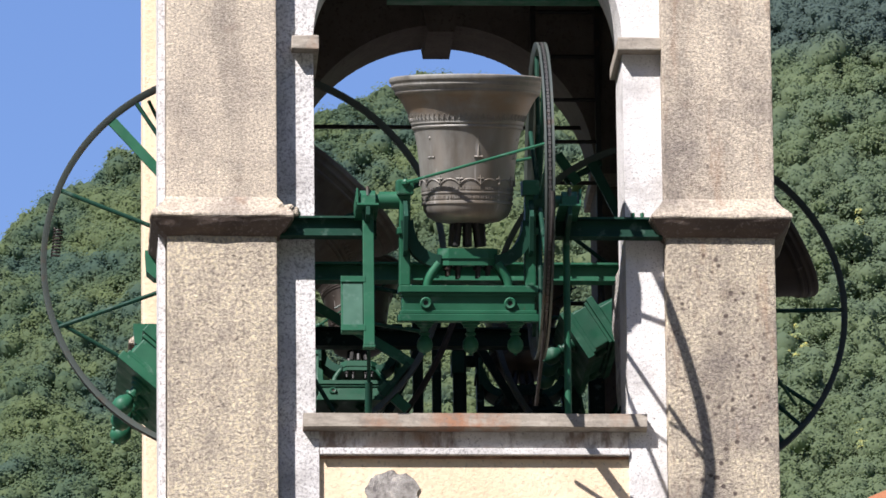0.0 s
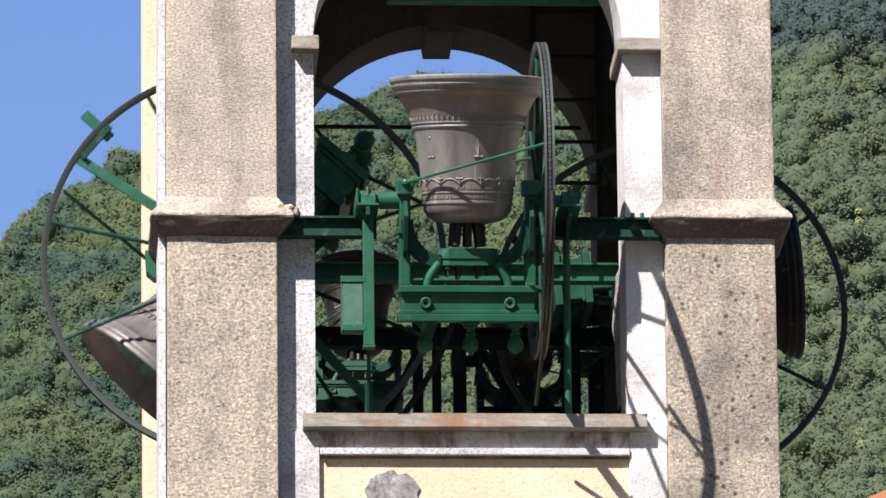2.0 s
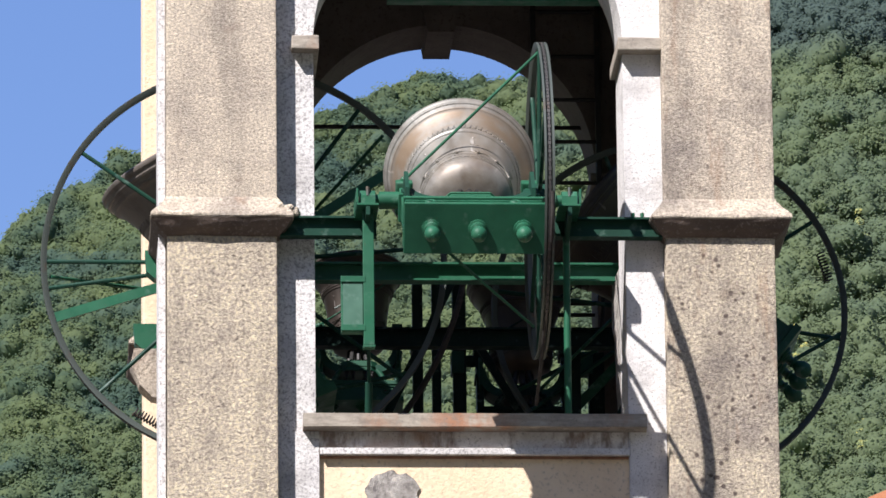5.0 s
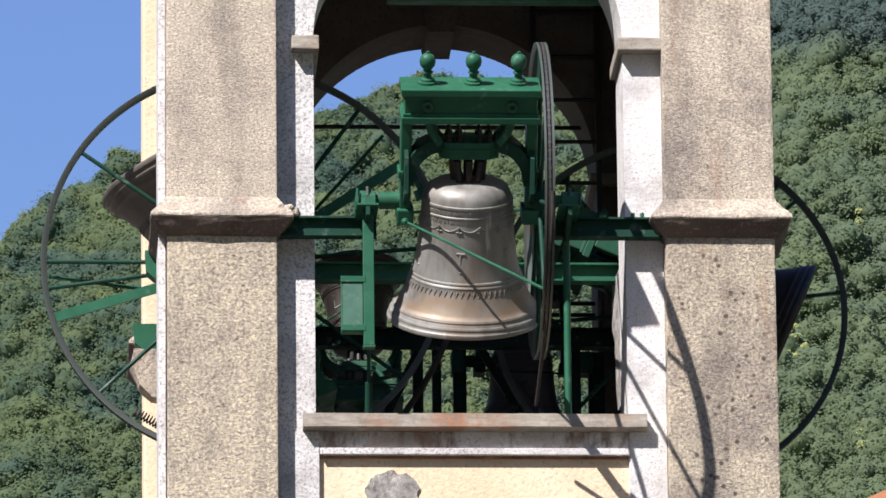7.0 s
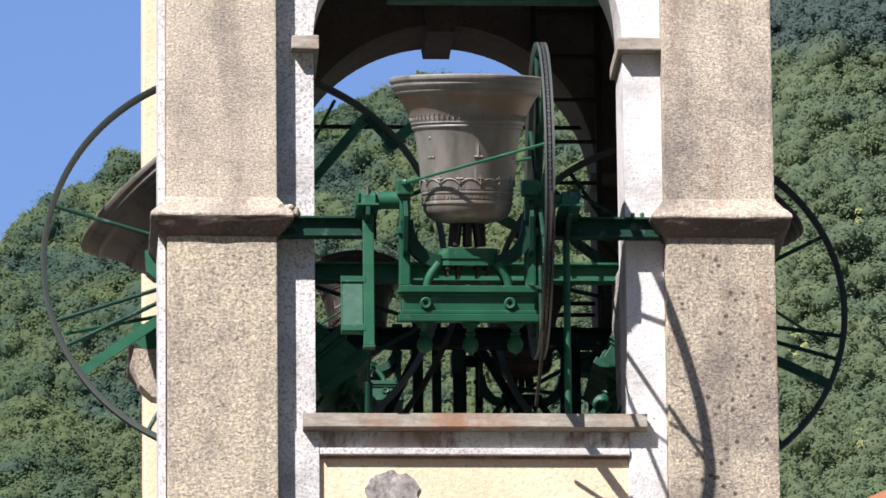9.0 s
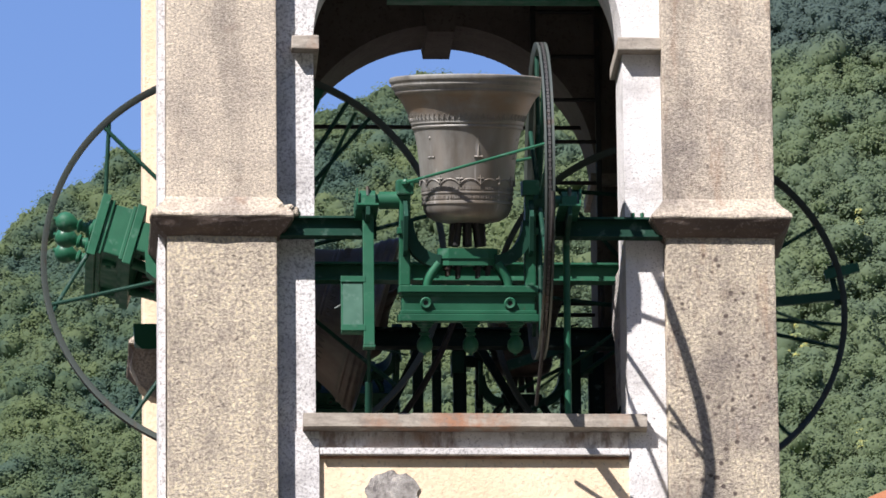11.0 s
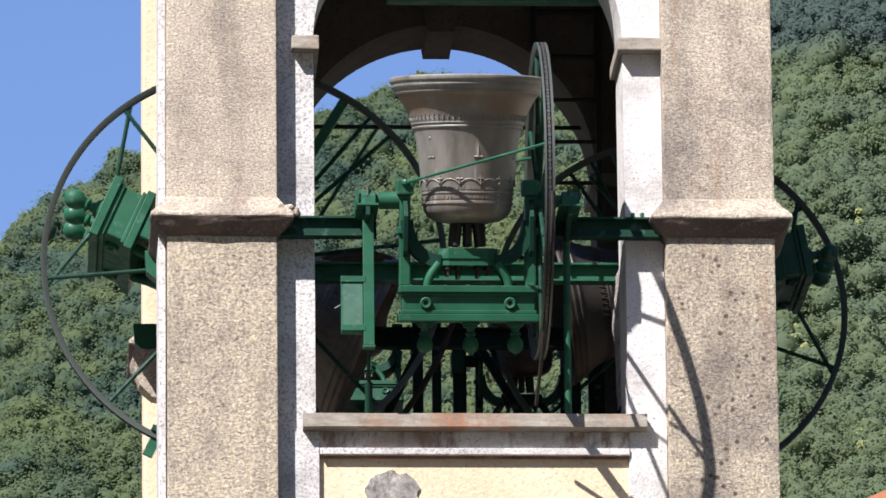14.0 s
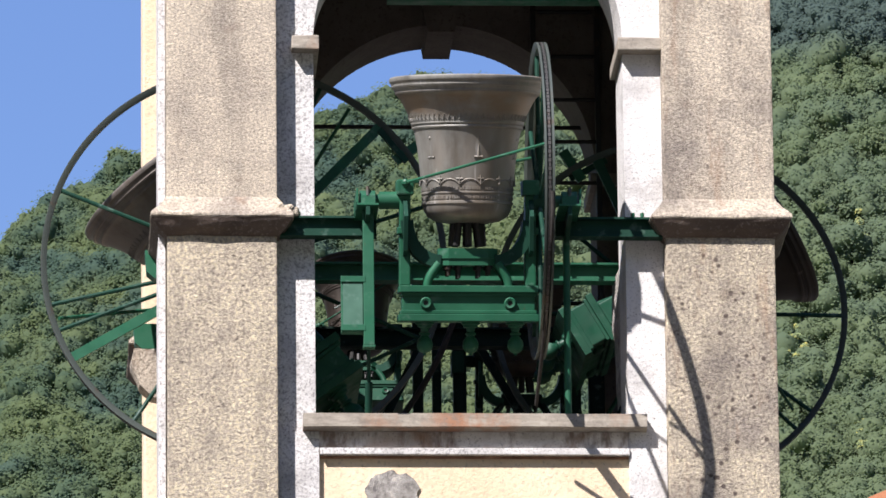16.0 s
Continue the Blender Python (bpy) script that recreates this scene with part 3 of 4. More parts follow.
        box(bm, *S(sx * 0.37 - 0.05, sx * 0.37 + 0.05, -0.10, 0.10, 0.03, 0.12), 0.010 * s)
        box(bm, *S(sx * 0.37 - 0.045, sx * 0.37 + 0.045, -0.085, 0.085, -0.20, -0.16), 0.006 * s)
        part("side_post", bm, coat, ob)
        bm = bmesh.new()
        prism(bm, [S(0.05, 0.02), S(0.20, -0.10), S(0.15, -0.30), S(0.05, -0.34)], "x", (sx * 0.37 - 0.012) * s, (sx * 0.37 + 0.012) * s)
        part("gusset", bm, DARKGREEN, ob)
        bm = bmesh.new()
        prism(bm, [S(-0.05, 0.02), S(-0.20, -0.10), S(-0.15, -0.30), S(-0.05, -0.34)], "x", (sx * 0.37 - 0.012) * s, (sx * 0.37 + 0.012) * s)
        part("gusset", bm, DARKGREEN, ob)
        bm = bmesh.new()
        rod(bm, S(sx * 0.39, 0, 0), S(sx * 0.52, 0, 0), 0.052 * s, 20)
        rod(bm, S(sx * 0.52, 0, 0), S(sx * 0.62, 0, 0), 0.036 * s, 16)
        part("axle_stub", bm, coat, ob, "", True)
    # counterweight beam: an I-shaped box with flanges, two bolt discs and three ball finials
    bm = bmesh.new()
    box(bm, *S(-0.385, 0.392, -0.118, 0.118, -0.695, -0.525), 0.006 * s)
    beam = part("counterweight_beam", bm, coat, ob, "green painted cast counterweight beam")
    for z0, z1, o in ((-0.545, -0.505, 0.028), (-0.565, -0.546, 0.014), (-0.672, -0.650, 0.014), (-0.715, -0.673, 0.032)):
        bm = bmesh.new()
        box(bm, *S(-0.385 - o * 0.7, 0.392 + o * 0.7, -0.118 - o, 0.118 + o, z0, z1), 0.004 * s)
        part("flange", bm, coat, beam)
    for sy in (-1, 1):
        for x in (-0.25, 0.245):
            bm = bmesh.new()
            lathe(bm, [S(0.015, sy * 0.119), S(0.015, sy * 0.140), S(0.028, sy * 0.144), S(0.035, sy * 0.136), S(0.035, sy * 0.118)], 18, "y", S(x, 0, -0.608))
            part("bolt_ring", bm, coat, beam, "", True)
            bm = bmesh.new()
            box(bm, *S(x - 0.015, x + 0.015), *sorted(S(sy * 0.119, sy * 0.132)), *S(-0.623, -0.593))
            part("socket", bm, BLACKIRON, ob, "dark square bolt socket")
    for x in (-0.25, 0.02, 0.285):
        bm = bmesh.new()
        lathe(bm, [S(*p) for p in ((0.0, -0.736), (0.056, -0.736), (0.056, -0.748), (0.044, -0.752), (0.042, -0.765), (0.026, -0.772), (0.022, -0.795), (0.033, -0.801), (0.033, -0.810), (0.022, -0.816), (0.030, -0.828),
                                   (0.043, -0.845), (0.048, -0.868), (0.045, -0.890), (0.034, -0.908), (0.016, -0.918), (0.010, -0.920), (0.010, -0.930), (0.0, -0.930))], 20, "z", S(x, 0, 0.020))
        part("finial", bm, coat, ob, "green turned ball finial", True)
    # crossing stay rods over the bell
    for sy in (-1, 1):
        bm = bmesh.new()
        rod(bm, S(-0.37, sy * 0.10, 0.10), S(0.43, sy * 0.84, 0.30), 0.009 * s, 8)
        ball(bm, S(-0.37, sy * 0.10, 0.10), 0.024 * s, 8)
        part("stay_rod", bm, coat, ob, "thin green stay rod")
    if not wheel:
        return ob
    # rope wheel
    X, R = x_wheel * s, wheel_r
    bm = bmesh.new()
    w, d = 0.030, 0.030
    lathe(bm, [(R - d, X - w * 0.45), (R, X - w), (R + 0.006, X - w), (R + 0.006, X - w * 0.55), (R - 0.012, X - w * 0.4), (R - 0.012, X + w * 0.4), (R + 0.006, X + w * 0.55), (R + 0.006, X + w), (R, X + w), (R - d, X + w * 0.45), (R - d, X - w * 0.45)], 128, "x")
    rim = part("wheel_rim", bm, RIMMAT, ob, "grey-green iron grooved wheel rim", True)
    bm = bmesh.new()
    links = int(2 * math.pi * R / 0.026)
    for k in range(links):
        a0, a1 = (2 * math.pi * (k + e) / links for e in (0.0, 0.86))
        p, q = ((X, math.sin(e) * (R + 0.001), math.cos(e) * (R + 0.001)) for e in (a0, a1))
        bar(bm, p, q, 0.012, 0.017 if k % 2 else 0.012)
    tagged(part("drive_chain", bm, CHAIN, rim, "steel drive chain lying in the groove"), kind="stuff")
    bm = bmesh.new()
    rod(bm, (X - 0.04, 0, 0), (X + 0.04, 0, 0), 0.10 * s, 20)
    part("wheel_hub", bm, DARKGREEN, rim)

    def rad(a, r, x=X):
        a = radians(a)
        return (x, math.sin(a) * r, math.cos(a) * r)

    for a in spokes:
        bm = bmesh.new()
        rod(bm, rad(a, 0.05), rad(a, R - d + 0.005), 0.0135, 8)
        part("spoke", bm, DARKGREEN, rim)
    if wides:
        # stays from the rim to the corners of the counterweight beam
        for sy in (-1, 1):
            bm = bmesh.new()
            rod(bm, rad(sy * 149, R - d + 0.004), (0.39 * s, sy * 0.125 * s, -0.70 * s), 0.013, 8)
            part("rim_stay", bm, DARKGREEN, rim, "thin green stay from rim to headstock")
    for a in wides:
        bm = bmesh.new()
        bar(bm, rad(a, 0.06), rad(a, R - d + 0.004), 0.060, 0.020)
        part("flat_spoke", bm, coat, rim, "broad flat green spoke")
    return ob


def spring(parent, a, R, X):
    bm = bmesh.new()
    pts = []
    c, s_ = math.cos(radians(a)), math.sin(radians(a))
    for j in range(150):
        u = j / 149
        q = u * 9 * 2 * math.pi
        t = -0.09 + 0.18 * u
        r = R - 0.085 + 0.025 * math.cos(q)
        pts.append((X + 0.025 * math.sin(q), s_ * r + c * t, c * r - s_ * t))
    tube(bm, pts, 0.0052, 5)
    part("coil_spring", bm, BLACKIRON, parent, "small dark coil spring")


front_bell = bell("bell", 1.0, 0.93, (15, 60, 105, 150, 195, 240, 285, 330), (), "grey-brown bronze bell under a green counterweight headstock", x_wheel=0.425)
# local wheel angles run from the mouth's direction
SPOKES, FLATS = (-31, -66, -74, -109, -151, 31, 66, 74, 109, 151), (-83, 84)
left_bell = bell("bell", 1.31, 1.22, (-31, -66, -74, -109, -151, 24, 60, 109, 151), (-83, 81), "large dark bronze bell with green headstock and tall rope wheel", metal=DARKBRONZE, x_wheel=0.445)
right_bell = bell("bell", 1.10, 1.10, SPOKES, FLATS, "dark bronze bell with green headstock, ball finials and rope wheel", metal=DIM_BRONZE, x_wheel=0.482, coat=MIDGREEN)
# the side bells are cast shorter for their headstocks than the front one
for heavy, factor in ((left_bell, 0.91), (right_bell, 0.93)):
    for piece in heavy.children:
        if piece.name.startswith(("bell_body", "clapper")):
            for own in (piece, *piece.children):
                own.data.transform(Matrix.Scale(factor, 4))
for ob, R, X in ((left_bell, 1.22, 0.47 * 1.24), (right_bell, 1.10, 0.482 * 1.10)):
    rim_of = next(c for c in ob.children if c.name.startswith("wheel_rim"))
    spring(rim_of, -125, R, X)
    bm = bmesh.new()
    a = radians(92)
    bar(bm, (X, math.sin(a) * (R - 0.10), math.cos(a) * (R - 0.10)), (X, math.sin(a) * (R + 0.12), math.cos(a) * (R + 0.12)), 0.062, 0.03)
    part("stop_bar", bm, GREEN, rim_of, "short green stop bar across the rim")
    bm = bmesh.new()
    a = radians(88)
    c = Vector((X + 0.02, math.sin(a) * (R - 0.055), math.cos(a) * (R - 0.055)))
    tdir = Vector((0, math.cos(a), -math.sin(a)))
    bar(bm, c - tdir * 0.13, c + tdir * 0.13, 0.035, 0.03)
    part("rim_clamp", bm, DARKGREEN, rim_of)

FRONT_AT, LEFT_AT, RIGHT_AT = (-0.035, -0.20, 1.250), (-1.31, 1.685, 1.226), (1.364, 1.77, 1.248)

# ---- hillside ----
FWD = Vector((0.0576, 0.9983, 0)).normalized()
SIDE = Vector((FWD.y, -FWD.x, 0))


def ridge_tan(u):
    """Height over distance of the ridge, by the bearing u (sideways over forward)."""
    xs = (-0.2, -0.075, -0.0545, -0.0525, -0.0492, -0.0451, -0.0435, -0.041, -0.0373, -0.034, -0.0155, -0.006, -0.002, 0.001, 0.010, 0.04, 0.10, 0.25)
    hs = (0.10, 0.260, 0.2802, 0.2822, 0.2848, 0.2858, 0.2868, 0.2900, 0.2893, 0.2872, 0.2948, 0.2984, 0.3006, 0.2992, 0.2990, 0.314, 0.337, 0.30)
    return float(np.interp(u, xs, hs))


HILL0, SLOPE, BASE = 1150.0, 0.78, 0.205


def hill(u, q):
    """A point of the slope: bearing u, q from 0 (foot of what shows) to 1 (ridge)."""
    rt = ridge_tan(u)
    # slope line: h = BASE*HILL0 + SLOPE*(d-HILL0); the ridge is where h = rt*d
    dr = HILL0 * (SLOPE - BASE) / (SLOPE - rt)
    d = HILL0 + (dr - HILL0) * q
    h = BASE * HILL0 + SLOPE * (d - HILL0)
    wob = noise.noise(Vector((u * 90, q * 3.0, 0))) * 7 + noise.noise(Vector((u * 260, q * 9.0, 3))) * 1.6
    fade = min(1.0, (1 - q) * 6)
    p = Vector(EYE) + FWD * d + SIDE * (u * d) + Vector((0, 0, h + wob * fade))
    return p


def hillside():
    bm = bmesh.new()
    nu, nq = 120, 50
    rows = []
    for j in range(nq + 1):
        q = j / nq
        rows.append([bm.verts.new(hill(-0.2 + 0.45 * i / nu, q) - Vector((0, 0, 2.5))) for i in range(nu + 1)])
    # behind the ridge it falls away; before it, the slope runs out to the valley floor
    back = [bm.verts.new(Vector(v.co) + FWD * 500 + Vector((0, 0, -450))) for v in rows[-1]]
    front = []
    for v in rows[0]:
        p = Vector(EYE) + (Vector(v.co) - Vector(EYE)) * 0.45
        front.append(bm.verts.new((p.x, p.y, FOOT - 1)))
    rows = [front] + rows + [back]
    for a, b in zip(rows, rows[1:]):
        for i in range(nu):
            bm.faces.new((a[i], a[i + 1], b[i + 1], b[i]))
    tagged(part("hillside", bm, SOIL, None, "", True), "steep wooded hillside rising behind the tower", "hill", "", "structure")


def forest_spots():
    """Where the crowns stand: (bearing, place up the slope)."""
    rng = np.random.default_rng(23)
    cols, lines = 74, 36
    spots = [(-0.066 + 0.132 * (i + rng.uniform(0, 1)) / cols, 0.26 + 0.735 * (k + rng.uniform(0, 1)) / lines) for i in range(cols) for k in range(lines)]
    return spots + [(-0.064 + 0.128 * (i + rng.uniform(-0.4, 0.4)) / 300, 0.995) for i in range(300)]


def woods(spots, mat, name, label, category, shrub=0.0):
    """Broadleaf crowns: rough lobes set with many small leaf sprays; shrub: the size of low bushes."""
    rng = np.random.default_rng(11)
    g = (1 + 5 ** 0.5) / 2
    ico = np.array([(-1, g, 0), (1, g, 0), (-1, -g, 0), (1, -g, 0), (0, -1, g), (0, 1, g), (0, -1, -g), (0, 1, -g), (g, 0, -1), (g, 0, 1), (-g, 0, -1), (-g, 0, 1)]) / math.hypot(1, g)
    tri = np.array([(0, 11, 5), (0, 5, 1), (0, 1, 7), (0, 7, 10), (0, 10, 11), (1, 5, 9), (5, 11, 4), (11, 10, 2), (10, 7, 6), (7, 1, 8), (3, 9, 4), (3, 4, 2), (3, 2, 6), (3, 6, 8), (3, 8, 9), (4, 9, 5), (2, 4, 11), (6, 2, 10), (8, 6, 7), (9, 8, 1)])
    quads, cores = [], []
    for uu, q in spots:
        p = hill(uu, q)
        size = 2.4 + 4.4 * rng.uniform(0, 1) ** 1.5 if q < 0.99 else rng.uniform(1.4, 3.0)
        size = shrub * rng.uniform(0.7, 1.2) if shrub else size
        tall = size * rng.uniform(0.85, 1.2)
        covered = -0.0310 < uu < -0.0225 or 0.0295 < uu < 0.0355 or (-0.0225 < uu < 0.0295 and q < 0.43)
        nl = 5 if covered else 10
        lobes = rng.normal(size=(nl, 3))
        lobes /= np.linalg.norm(lobes, axis=1)[:, None]
        lobes *= rng.uniform(0.34, 0.66, nl)[:, None]
        lobes[:, 2] = np.abs(lobes[:, 2]) * 1.25 - 0.55
        lr = rng.uniform(0.40, 0.60, nl)
        box_ = np.array([size, size, tall])
        base = np.array([p.x, p.y, p.z + tall * (0.08 if q < 0.99 else 0.05) + (1.9 if shrub else 0.0)])
        for c, r in zip(lobes, lr):
            cores.append((c + ico * r * 0.74 * (1 + rng.uniform(-0.2, 0.2, 12))[:, None]) * box_ + base)
        n = 25 if covered else int(100 + 96 * size)
        pick = rng.integers(0, nl, n)
        d = rng.normal(size=(n, 3)) + np.array([-0.1, -0.75, 0.35])
        d /= np.linalg.norm(d, axis=1)[:, None]
        c = (lobes[pick] + d * (lr[pick] * (0.70 + rng.gamma(2.2, 0.09, n)))[:, None]) * box_ + base
        nrm = d * 0.75 + np.array(SUN_TO) * 0.85 + rng.normal(size=(n, 3)) * 0.24
        nrm /= np.linalg.norm(nrm, axis=1)[:, None]
        t = np.cross(nrm, rng.normal(size=(n, 3)))
        t /= np.linalg.norm(t, axis=1)[:, None]
        b = np.cross(nrm, t)
        w = rng.uniform(0.13, 0.34, n)[:, None]
        h = w * rng.uniform(0.5, 1.0, n)[:, None]
        quads.append(np.stack([c - t * w, c - b * h, c + t * w, c + b * h], 1).reshape(-1, 3))
    q4 = np.concatenate(quads)
    nf = len(q4) // 4
    c3 = np.concatenate(cores)
    nc = len(cores)
    co = np.concatenate([q4, c3]).astype(np.float32)
    tris = (tri[None] + (np.arange(nc) * 12)[:, None, None] + len(q4)).reshape(-1)
    loops = np.concatenate([np.arange(nf * 4), tris]).astype(np.int32)
    starts = np.concatenate([np.arange(0, nf * 4, 4), nf * 4 + np.arange(0, nc * 60, 3)]).astype(np.int32)
    me = bpy.data.meshes.new(name)
    me.vertices.add(len(co))
    me.vertices.foreach_set("co", co.ravel())
    me.loops.add(len(loops))
    me.loops.foreach_set("vertex_index", loops)
    me.polygons.add(len(starts))
    me.polygons.foreach_set("loop_start", starts)
    me.update(calc_edges=True)
    me.materials.append(mat)
    tagged(new(name, me), label, category, "", "stuff")


def valley():
    """Unseen slopes all round, added to close the horizon and block low sky light."""
    bm = bmesh.new()
    n = 96
    rows = []
    for d, h in ((700, 0), (1000, 260), (1400, 700), (1700, 900), (2300, 200)):
        row = []
        for k in range(n + 1):
            a = radians(20 + 320 * k / n)
            way = FWD * math.cos(a) + SIDE * math.sin(a)
            z = h * (1 + 0.25 * noise.noise(Vector((k * 0.13, d * 0.002, 7))))
            row.append(bm.verts.new(way * d + Vector((0, 0, FOOT - 1 + z))))
        rows.append(row)
    for a, b in zip(rows, rows[1:]):
        for i in range(n):
            bm.faces.new((a[i], a[i + 1], b[i + 1], b[i]))
    tagged(part("valley_slopes", bm, SOIL, None, "", True), "unseen slopes added to block low sky light", "hill", "", "structure")


valley()
hillside()
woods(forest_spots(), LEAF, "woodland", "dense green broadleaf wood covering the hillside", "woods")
random.seed(14)
BROOM_SPOTS = [(c + random.uniform(-w, w), q + random.uniform(-0.022, 0.022)) for c, q, w, n in ((0.0443, 0.462, 0.0016, 16), (0.0535, 0.355, 0.0013, 10), (0.0532, 0.60, 0.0012, 6)) for _ in range(n)]
woods(BROOM_SPOTS, BROOM, "broom_bushes", "yellow flowering broom bushes among the trees", "bushes", 0.8)
bm = bmesh.new()
box(bm, -4000, 4000, -4000, 4000, FOOT - 0.5, FOOT)
tagged(part("ground", bm, GRAVEL), "dusty village ground in the valley", "ground", "", "structure")

# ---- frames and fittings in the belfry ----
def single(name, bm, mat, label, category, group="", smooth=False):
    return tagged(part(name, bm, mat, None, "", smooth), label, category, group)


def i_beam(bm, x0, x1, y0, y1, z0, z1, t=0.012):
    """A rolled beam along x."""
    ym = (y0 + y1) / 2
    prism(bm, ((y0, z0), (y1, z0), (y1, z0 + t), (ym + t / 2, z0 + t), (ym + t / 2, z1 - t), (y1, z1 - t), (y1, z1), (y0, z1), (y0, z1 - t), (ym - t / 2, z1 - t), (ym - t / 2, z0 + t), (y0, z0 + t)), "x", x0, x1)


def bell_bracket(x0, x1, xb, label):
    """A beam from the pier to a cantilevered bearing of the front bell."""
    ob = thing("bell_bracket", Matrix(), label, "bracket", "bearing brackets of the front bell")
    bm = bmesh.new()
    i_beam(bm, x0, x1, 0.01, 0.10, 1.094, 1.214)
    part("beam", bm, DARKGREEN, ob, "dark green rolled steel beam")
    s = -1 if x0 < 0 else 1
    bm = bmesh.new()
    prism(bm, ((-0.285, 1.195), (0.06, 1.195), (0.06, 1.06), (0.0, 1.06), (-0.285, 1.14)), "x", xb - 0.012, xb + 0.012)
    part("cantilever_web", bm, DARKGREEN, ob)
    bm = bmesh.new()
    box(bm, xb - 0.065, xb + 0.065, -0.29, 0.06, 1.196, 1.210, 0.003)
    part("cantilever_plate", bm, GREEN, ob)
    bm = bmesh.new()
    box(bm, xb + s * 0.062 - 0.006, xb + s * 0.062 + 0.006, -0.29, 0.06, 1.211, 1.30, 0.003)
    part("end_plate", bm, GREEN, ob)
    bm = bmesh.new()
    prism(bm, ((-0.27, 1.211), (-0.13, 1.211), (-0.13, 1.262), (-0.15, 1.295), (-0.20, 1.308), (-0.25, 1.295), (-0.27, 1.262)), "x", xb - 0.045, xb + 0.045)
    block = part("bearing_block", bm, GREEN, ob, "split bearing block")
    for y in (-0.262, -0.138):
        bm = bmesh.new()
        rod(bm, (xb, y, 1.26), (xb, y, 1.315), 0.011, 8)
        part("bolt", bm, RIMMAT, block)
    for dx in (0.25, 0.36):
        bm = bmesh.new()
        rod(bm, (x0 + (0.09 if s < 0 else 0) + (x1 - x0 - 0.1) * (0 if s < 0 else 0.9) + (dx - 0.3) * 0.5, 0.055, 1.214), (x0 + (0.09 if s < 0 else 0) + (x1 - x0 - 0.1) * (0 if s < 0 else 0.9) + (dx - 0.3) * 0.5, 0.055, 1.25), 0.012, 8)
        part("bolt", bm, GREEN, ob)
    return ob


bell_bracket(-1.140, -0.56, -0.625, "dark green steel bracket carrying a bell bearing")
bell_bracket(0.50, 1.142, 0.565, "dark green steel bracket carrying a bell bearing")

# hanging post with the bell's control box
post = thing("control_post", (-0.62, -0.16, 0.37), "green painted post carrying a flat control box", "post")
bm = bmesh.new()
box(bm, -0.032, 0.032, -0.03, 0.03, 0.004, 0.83, 0.004)
part("upright", bm, GREEN, post)
bm = bmesh.new()
box(bm, -0.036, 0.036, -0.034, 0.034, -0.012, 0.003, 0.003)
part("foot_plate", bm, GREEN, post)
bm = bmesh.new()
box(bm, -0.162, -0.033, -0.02, 0.055, 0.085, 0.425, 0.006)
case = part("control_box", bm, GREEN, post, "flat green steel box")
bm = bmesh.new()
box(bm, -0.152, -0.036, -0.024, -0.0205, 0.122, 0.382, 0.001)
part("cover", bm, paint("faded_green_paint", (0.060, 0.150, 0.105), (0.035, 0.105, 0.070), 0.6), case, "faded green cover plate")
for z in (0.385, 0.09):
    bm = bmesh.new()
    box(bm, -0.165, -0.02, -0.033, -0.022, z, z + 0.036, 0.002)
    part("clip", bm, GREEN, case)
bm = bmesh.new()
rod(bm, (-0.20, 0.02, 0.235), (-0.163, 0.02, 0.255), 0.006, 6)
part("lever", bm, RIMMAT, post)
bm = bmesh.new()
rod(bm, (-0.62, -0.115, 0.362), (-0.614, 0.02, 0.195), 0.011, 8)
rod(bm, (-0.614, 0.02, 0.20), (-0.614, 0.10, 0.024), 0.022, 10)
single("guide_pipe", bm, DARKGREEN, "thin dark green guide pipe standing on the sill", "pipe", "", True)
bm = bmesh.new()
rod(bm, (0.564, 0.09, 0.026), (0.564, 0.05, 1.10), 0.021, 12)
pipe = single("conduit_pipe", bm, GREEN, "green painted upright pipe standing on the sill", "pipe", "", True)

# drive rope off the front wheel
bm = bmesh.new()
tube(bm, [(0.405 - 0.045 * t * t, -1.12 + 0.16 * t + 1.02 * max(0, t - 0.15) ** 1.2, 1.05 - 1.02 * t) for t in [i / 14 for i in range(15)]], 0.011, 8)
single("drive_rope", bm, ROPE, "dark drive rope running down from the front wheel", "rope", "", True)

# floor of beams carrying the bells
def beam_thing(name, x0, x1, y, z0, z1, mat, label, group="frame beams"):
    bm = bmesh.new()
    i_beam(bm, x0, x1, y - 0.05, y + 0.05, z0, z1)
    return single(name, bm, mat, label, "beam", group)


beam_thing("bell_frame_beam", -1.19, 1.19, 0.90, 1.052, 1.165, GREEN, "green steel cross beam of the bell frame")
beam_thing("bell_frame_beam", -1.19, 1.19, 2.0, 0.935, 1.055, SHADED_GREEN, "green steel cross beam of the bell frame, darkened for shade")
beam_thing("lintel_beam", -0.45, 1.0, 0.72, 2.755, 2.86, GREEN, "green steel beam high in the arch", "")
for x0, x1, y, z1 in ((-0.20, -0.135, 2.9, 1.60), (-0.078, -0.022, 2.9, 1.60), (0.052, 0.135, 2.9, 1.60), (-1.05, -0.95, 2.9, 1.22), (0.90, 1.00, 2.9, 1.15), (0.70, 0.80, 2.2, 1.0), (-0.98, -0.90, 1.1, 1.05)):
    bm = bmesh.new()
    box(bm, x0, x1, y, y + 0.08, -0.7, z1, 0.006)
    single("frame_post", bm, SHADED_GREEN, "green upright of the bell frame, darkened for shade", "post", "frame posts")
